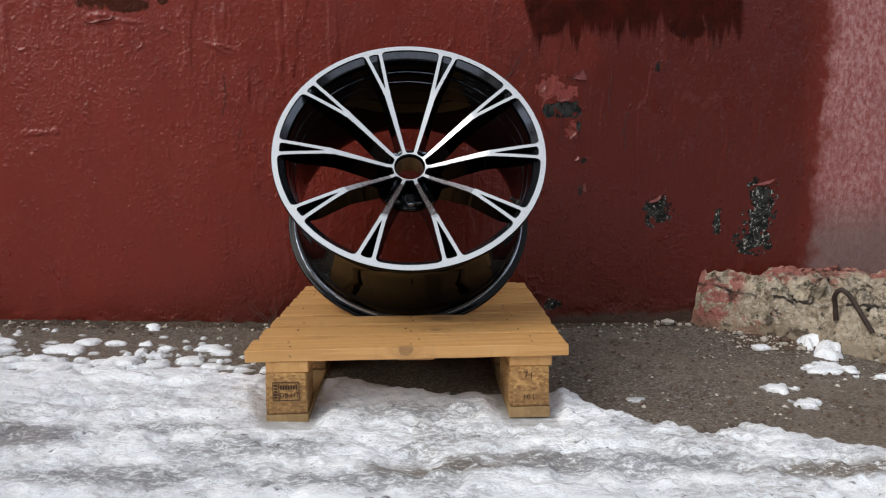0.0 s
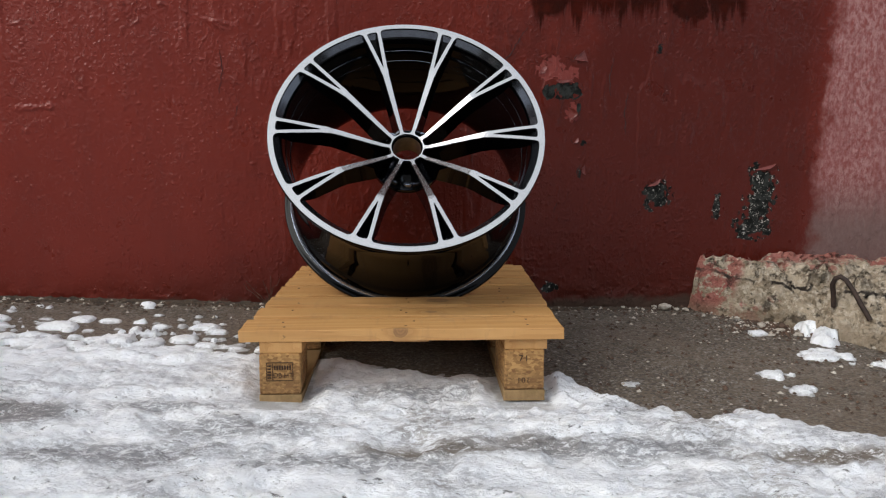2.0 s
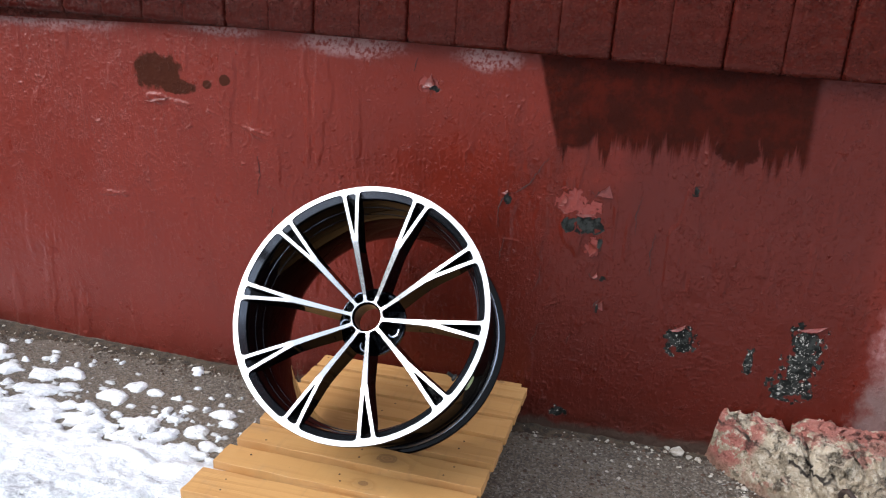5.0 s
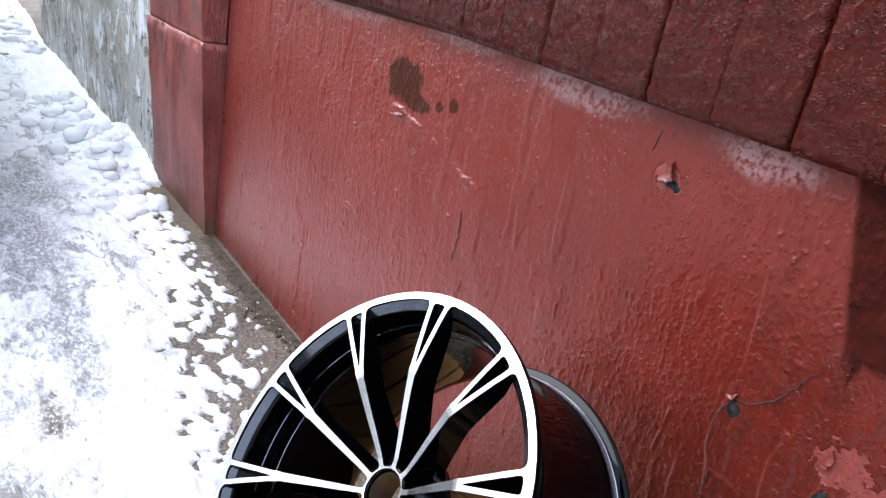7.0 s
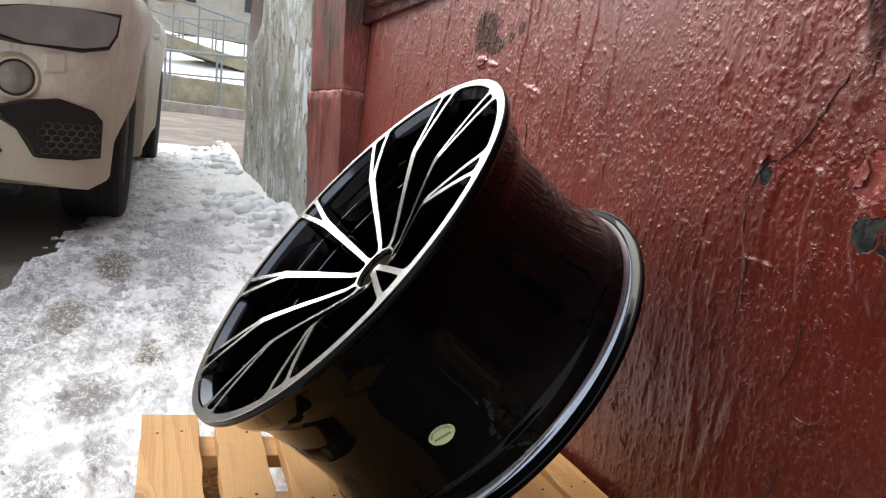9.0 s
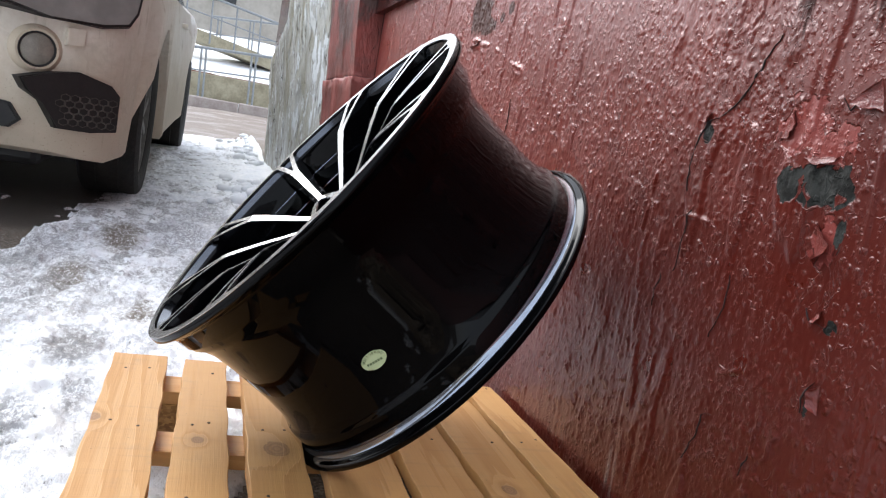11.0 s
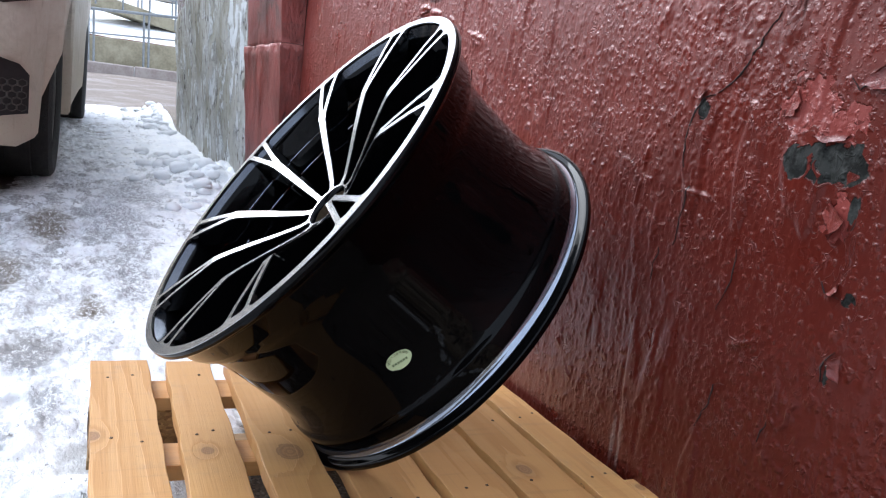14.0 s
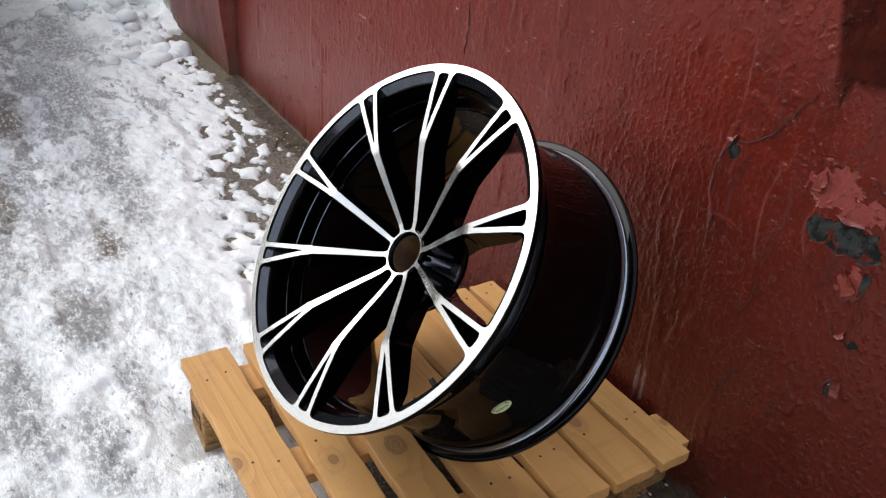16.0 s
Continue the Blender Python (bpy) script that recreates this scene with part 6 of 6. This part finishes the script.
def crack(points, width, seed):
    """An open split in the paint: a thin dark wedge with one raised lip."""
    rs = random.Random(seed)
    bm = bmesh.new()
    prev = None
    fine_pts = []
    for (x0, z0), (x1, z1) in zip(points, points[1:]):
        n = max(2, int(math.hypot(x1 - x0, z1 - z0) / 0.008))
        for k in range(n):
            t = k / n
            fine_pts.append((x0 + (x1 - x0) * t + rs.uniform(-1, 1) * 0.002, z0 + (z1 - z0) * t + rs.uniform(-1, 1) * 0.002))
    fine_pts.append(points[-1])
    for k, (x, z) in enumerate(fine_pts):
        w = width * (0.25 + math.sin(math.pi * k / max(1, len(fine_pts) - 1))) * rs.uniform(0.5, 1.1)
        y = WALL_Y + WALL_SKEW * x - float(wall_relief(np.array(x), np.array(z))) - 0.0012
        row = [bm.verts.new((x - w, y + 0.002, z)), bm.verts.new((x - w * 0.5, y, z)), bm.verts.new((x + w * 0.5, y - 0.0004, z)), bm.verts.new((x + w, y + 0.002, z))]
        if prev:
            for i in range(3):
                bm.faces.new((prev[i], prev[i + 1], row[i + 1], row[i]))
        prev = row
    bmesh.ops.recalc_face_normals(bm, faces=bm.faces)
    return bm


MAIN_CRACKS = [([(0.228, 0.582), (0.224, 0.626), (0.232, 0.655), (0.246, 0.674), (0.275, 0.684), (0.296, 0.699), (0.321, 0.738), (0.346, 0.776)], 0.0019), ([(0.233, 0.476), (0.236, 0.515), (0.248, 0.561)], 0.0010), ([(0.327, 0.413), (0.344, 0.457), (0.343, 0.495)], 0.0009), ([(0.201, 0.422), (0.205, 0.470)], 0.0009),
               ([(0.62, 0.50), (0.615, 0.56), (0.622, 0.61)], 0.0011), ([(0.33, 0.26), (0.345, 0.30), (0.35, 0.325), (0.365, 0.33)], 0.0012), ([(0.468, 0.485), (0.478, 0.474), (0.499, 0.472)], 0.0013), ([(0.493, 0.383), (0.489, 0.397), (0.503, 0.418)], 0.0015), ([(0.458, 0.700), (0.470, 0.690), (0.474, 0.702), (0.497, 0.690)], 0.0014), ([(-0.46, 0.60), (-0.45, 0.66), (-0.455, 0.71)], 0.0010), ([(-0.42, 0.54), (-0.415, 0.57)], 0.0014), ([(0.58, 0.70), (0.57, 0.64), (0.575, 0.60)], 0.0009), ([(0.437, 0.315), (0.429, 0.284)], 0.0009), ([(-0.01, 0.965), (0.0, 1.0)], 0.0012)]
for k, (pts, wd) in enumerate(MAIN_CRACKS):
    ob = part("crack", crack(pts, wd, k), MAT_CRACK, wall, "", True)


def flap(x, z, width, height, turn, lift, seed):
    """A tongue of paint that has come away and curls off the wall; turn points from its root to its free edge."""
    rs = random.Random(seed)
    bm = bmesh.new()
    ca, sa = math.cos(radians(turn)), math.sin(radians(turn))
    nu, nv = 13, 7
    ph = rs.uniform(0, 6)
    tear = [0.8 + 0.13 * math.sin(0.55 * i + ph) + 0.06 * math.sin(1.7 * i + 2 * ph) + rs.uniform(-0.03, 0.03) for i in range(nu)]
    layers = []
    for back in (0, 1):
        layer = []
        for i in range(nu):
            u = i / (nu - 1) - 0.5
            reach = height * tear[i] * max(0.04, 1 - 3.9 * u * u) ** 0.6
            for j in range(nv):
                v = j / (nv - 1)
                px = x + ca * v * reach - sa * u * width * (1 - 0.25 * v)
                pz = z + sa * v * reach + ca * u * width * (1 - 0.25 * v)
                out = 0.0012 + lift * v ** 1.5 + 0.0008 * math.sin(9 * u + seed) * v - 0.0009 * back
                layer.append(bm.verts.new((px, WALL_Y + WALL_SKEW * px - float(wall_relief(np.array(px), np.array(pz))) - out, pz)))
        layers.append(layer)
    F, B = layers
    for i in range(nu - 1):
        for j in range(nv - 1):
            a, b, c, d = i * nv + j, (i + 1) * nv + j, (i + 1) * nv + j + 1, i * nv + j + 1
            bm.faces.new((F[a], F[b], F[c], F[d]))
            bm.faces.new((B[d], B[c], B[b], B[a]))
        a, b = i * nv + nv - 1, (i + 1) * nv + nv - 1
        bm.faces.new((F[a], F[b], B[b], B[a]))
    for i in (0, nu - 1):
        for j in range(nv - 1):
            a, b = i * nv + j, i * nv + j + 1
            bm.faces.new((F[a], F[b], B[b], B[a]))
    bmesh.ops.recalc_face_normals(bm, faces=bm.faces)
    return bm


# x, z, width, reach, direction of the free edge, lift
FLAPS = [(0.463, 0.552, 0.044, 0.024, 8, 0.007), (0.448, 0.641, 0.050, 0.010, -85, 0.002), (0.505, 0.704, 0.034, 0.036, 200, 0.006), (0.386, 0.672, 0.038, 0.018, -25, 0.003), (0.512, 0.402, 0.030, 0.015, 188, 0.006), (0.024, 0.944, 0.046, 0.024, -35, 0.006), (0.240, 0.680, 0.022, 0.008, -60, 0.004),
         (0.484, 0.482, 0.020, 0.010, -40, 0.004), (-0.76, 0.846, 0.09, 0.008, -80, 0.004), (1.015, 0.412, 0.07, 0.010, -75, 0.004), (0.705, 0.368, 0.045, 0.010, -60, 0.004)]
for k, f_ in enumerate(FLAPS):
    part("paint_flake", flap(*f_, k), MAT_FLAKE, wall, "", True)


def crumb(seed, size):
    rs = random.Random(seed)
    bm = bmesh.new()
    bmesh.ops.create_icosphere(bm, subdivisions=1, radius=size)
    for v in bm.verts:
        v.co = Vector((v.co.x * rs.uniform(0.6, 1.4), v.co.y * rs.uniform(0.6, 1.2), v.co.z * rs.uniform(0.35, 0.7)))
    return bm


big_bits = [(0.745, 0.672, 0.022), (0.72, 0.69, 0.012), (0.775, 0.665, 0.010), (0.94, 0.50, 0.014), (0.97, 0.46, 0.012), (0.80, 0.66, 0.010), (0.63, 0.685, 0.008), (0.70, -0.12, 0.012), (0.62, -0.08, 0.010), (0.905, 0.57, 0.011), (-0.62, 0.645, 0.010), (-0.35, 0.55, 0.008), (1.0, 0.43, 0.012)]
for k, (x, y, s) in enumerate(big_bits):
    ob = part("plaster_chip", crumb(k, s), MAT_DEBRIS, None)
    ob.matrix_world = pose(x, y, float(ground_z(x, y)) + 0.35 * s, 0, 0, 40 * k)
    tagged(ob, "small pale chip of broken plaster on asphalt", "debris", "plaster chips")
ob = part("brick_bit", crumb(77, 0.016), MAT_LEAF, None)
ob.matrix_world = pose(0.985, 0.485, float(ground_z(0.985, 0.485)) + 0.008)
tagged(ob, "dark red crumb of brick on asphalt", "debris")

# grit, flakes and crumbs strewn along the wall's foot
rs = np.random.RandomState(9)
for name, mat, count, label in (("grit", MAT_DEBRIS, 1100, "pale grit and paint crumbs strewn on asphalt"), ("leaf_litter", MAT_LEAF, 3000, "dark leaf litter and rust-coloured crumbs by the wall")):
    V, F = [], []
    for k in range(count):
        if rs.rand() < 0.6:
            x, y = rs.uniform(-1.5, 1.2), 0.69 - abs(rs.normal(0, 0.05))
        else:
            x, y = rs.uniform(0.32, 1.15), rs.uniform(-0.08, 0.68)
        if rs.rand() < 0.3:
            x, y = rs.normal(0.98, 0.07), rs.normal(0.49, 0.05)
        if y > 0.695:
            continue
        s, a = 0.0012 + 0.0058 * rs.rand() ** 3, rs.uniform(0, 6.28)
        z = float(ground_z(x, y)) + 0.002
        b = len(V)
        for q in range(5):
            t = a + q * 1.2566
            rr = s * rs.uniform(0.6, 1.3)
            V.append((x + rr * math.cos(t), y + rr * math.sin(t), z))
        V.append((x, y, z + s * 0.8))
        F += [(b + q, b + (q + 1) % 5, b + 5) for q in range(5)]
    ob = new(name, mesh_of(name, V, F, mat, False))
    tagged(ob, label, "debris", kind="stuff")

# clods of ploughed snow along the foot of the far wall
rs = np.random.RandomState(23)
ball = bmesh.new()
bmesh.ops.create_icosphere(ball, subdivisions=2, radius=1.0)
BV = np.array([v.co[:] for v in ball.verts])
BF = np.array([[v.index for v in f.verts] for f in ball.faces])
ball.free()
V, F = [], []
for k in range(340):
    x = rs.uniform(-3.9, -2.15) if k < 260 else rs.uniform(-6.6, -5.0)
    y = 0.62 - abs(rs.normal(0, 0.13))
    r = 0.010 + 0.040 * rs.rand() ** 2.2
    i, j = min(np.searchsorted(sx, x), len(sx) - 1), min(np.searchsorted(sy, y), len(sy) - 1)
    z = float(SZ[i, j])
    shape = BV * (1 + 0.55 * (fbm(BV[:, 0] * 2.1 + 9 * k, BV[:, 1] * 2.1 + BV[:, 2] * 1.3, 201, 3) - 0.5))[:, None]
    shape = shape * (r * rs.uniform(0.8, 1.4), r * rs.uniform(0.8, 1.3), r * rs.uniform(0.5, 0.8))
    F += [tuple(f) for f in BF + len(BV) * k]
    V += list(shape + (x, y, z + 0.15 * r))
clods = new("snow_clods", mesh_of("snow_clods", V, F, MAT_SNOWFAR))
tagged(clods, "white clods of ploughed snow along a wall's foot", "snow", kind="stuff")

# dry twigs by the pallet's back corner
rs = random.Random(12)
twigs = thing("dry_weed", "thin dry leafless weed growing at the wall's foot", "weed")
for k in range(6):
    x, y, z = -0.335 + rs.uniform(-0.02, 0.02), 0.672, float(ground_z(-0.34, 0.672))
    pts = [(x, y, z)]
    dx, dz = rs.uniform(-0.022, 0.012), rs.uniform(0.014, 0.028)
    for q in range(6):
        pts.append((pts[-1][0] + dx * rs.uniform(0.4, 1.2), pts[-1][1] - 0.004 * rs.random(), pts[-1][2] + dz * rs.uniform(0.2, 1.0)))
    part("stem", tube(pts, [0.0012] * 4 + [0.0008] * 3, 5), MAT_LEAF, twigs)

# stub of a broken board sticking out under the deck
stub = bmesh.new()
board(stub, 0.12, 0.045, 0.02)
ob = part("broken_board_end", stub, MAT_PINE, pallet, "split end of a lower board")
ob.matrix_local = pose(-0.25, 0.478, 0.1005, 0, 0, -3)
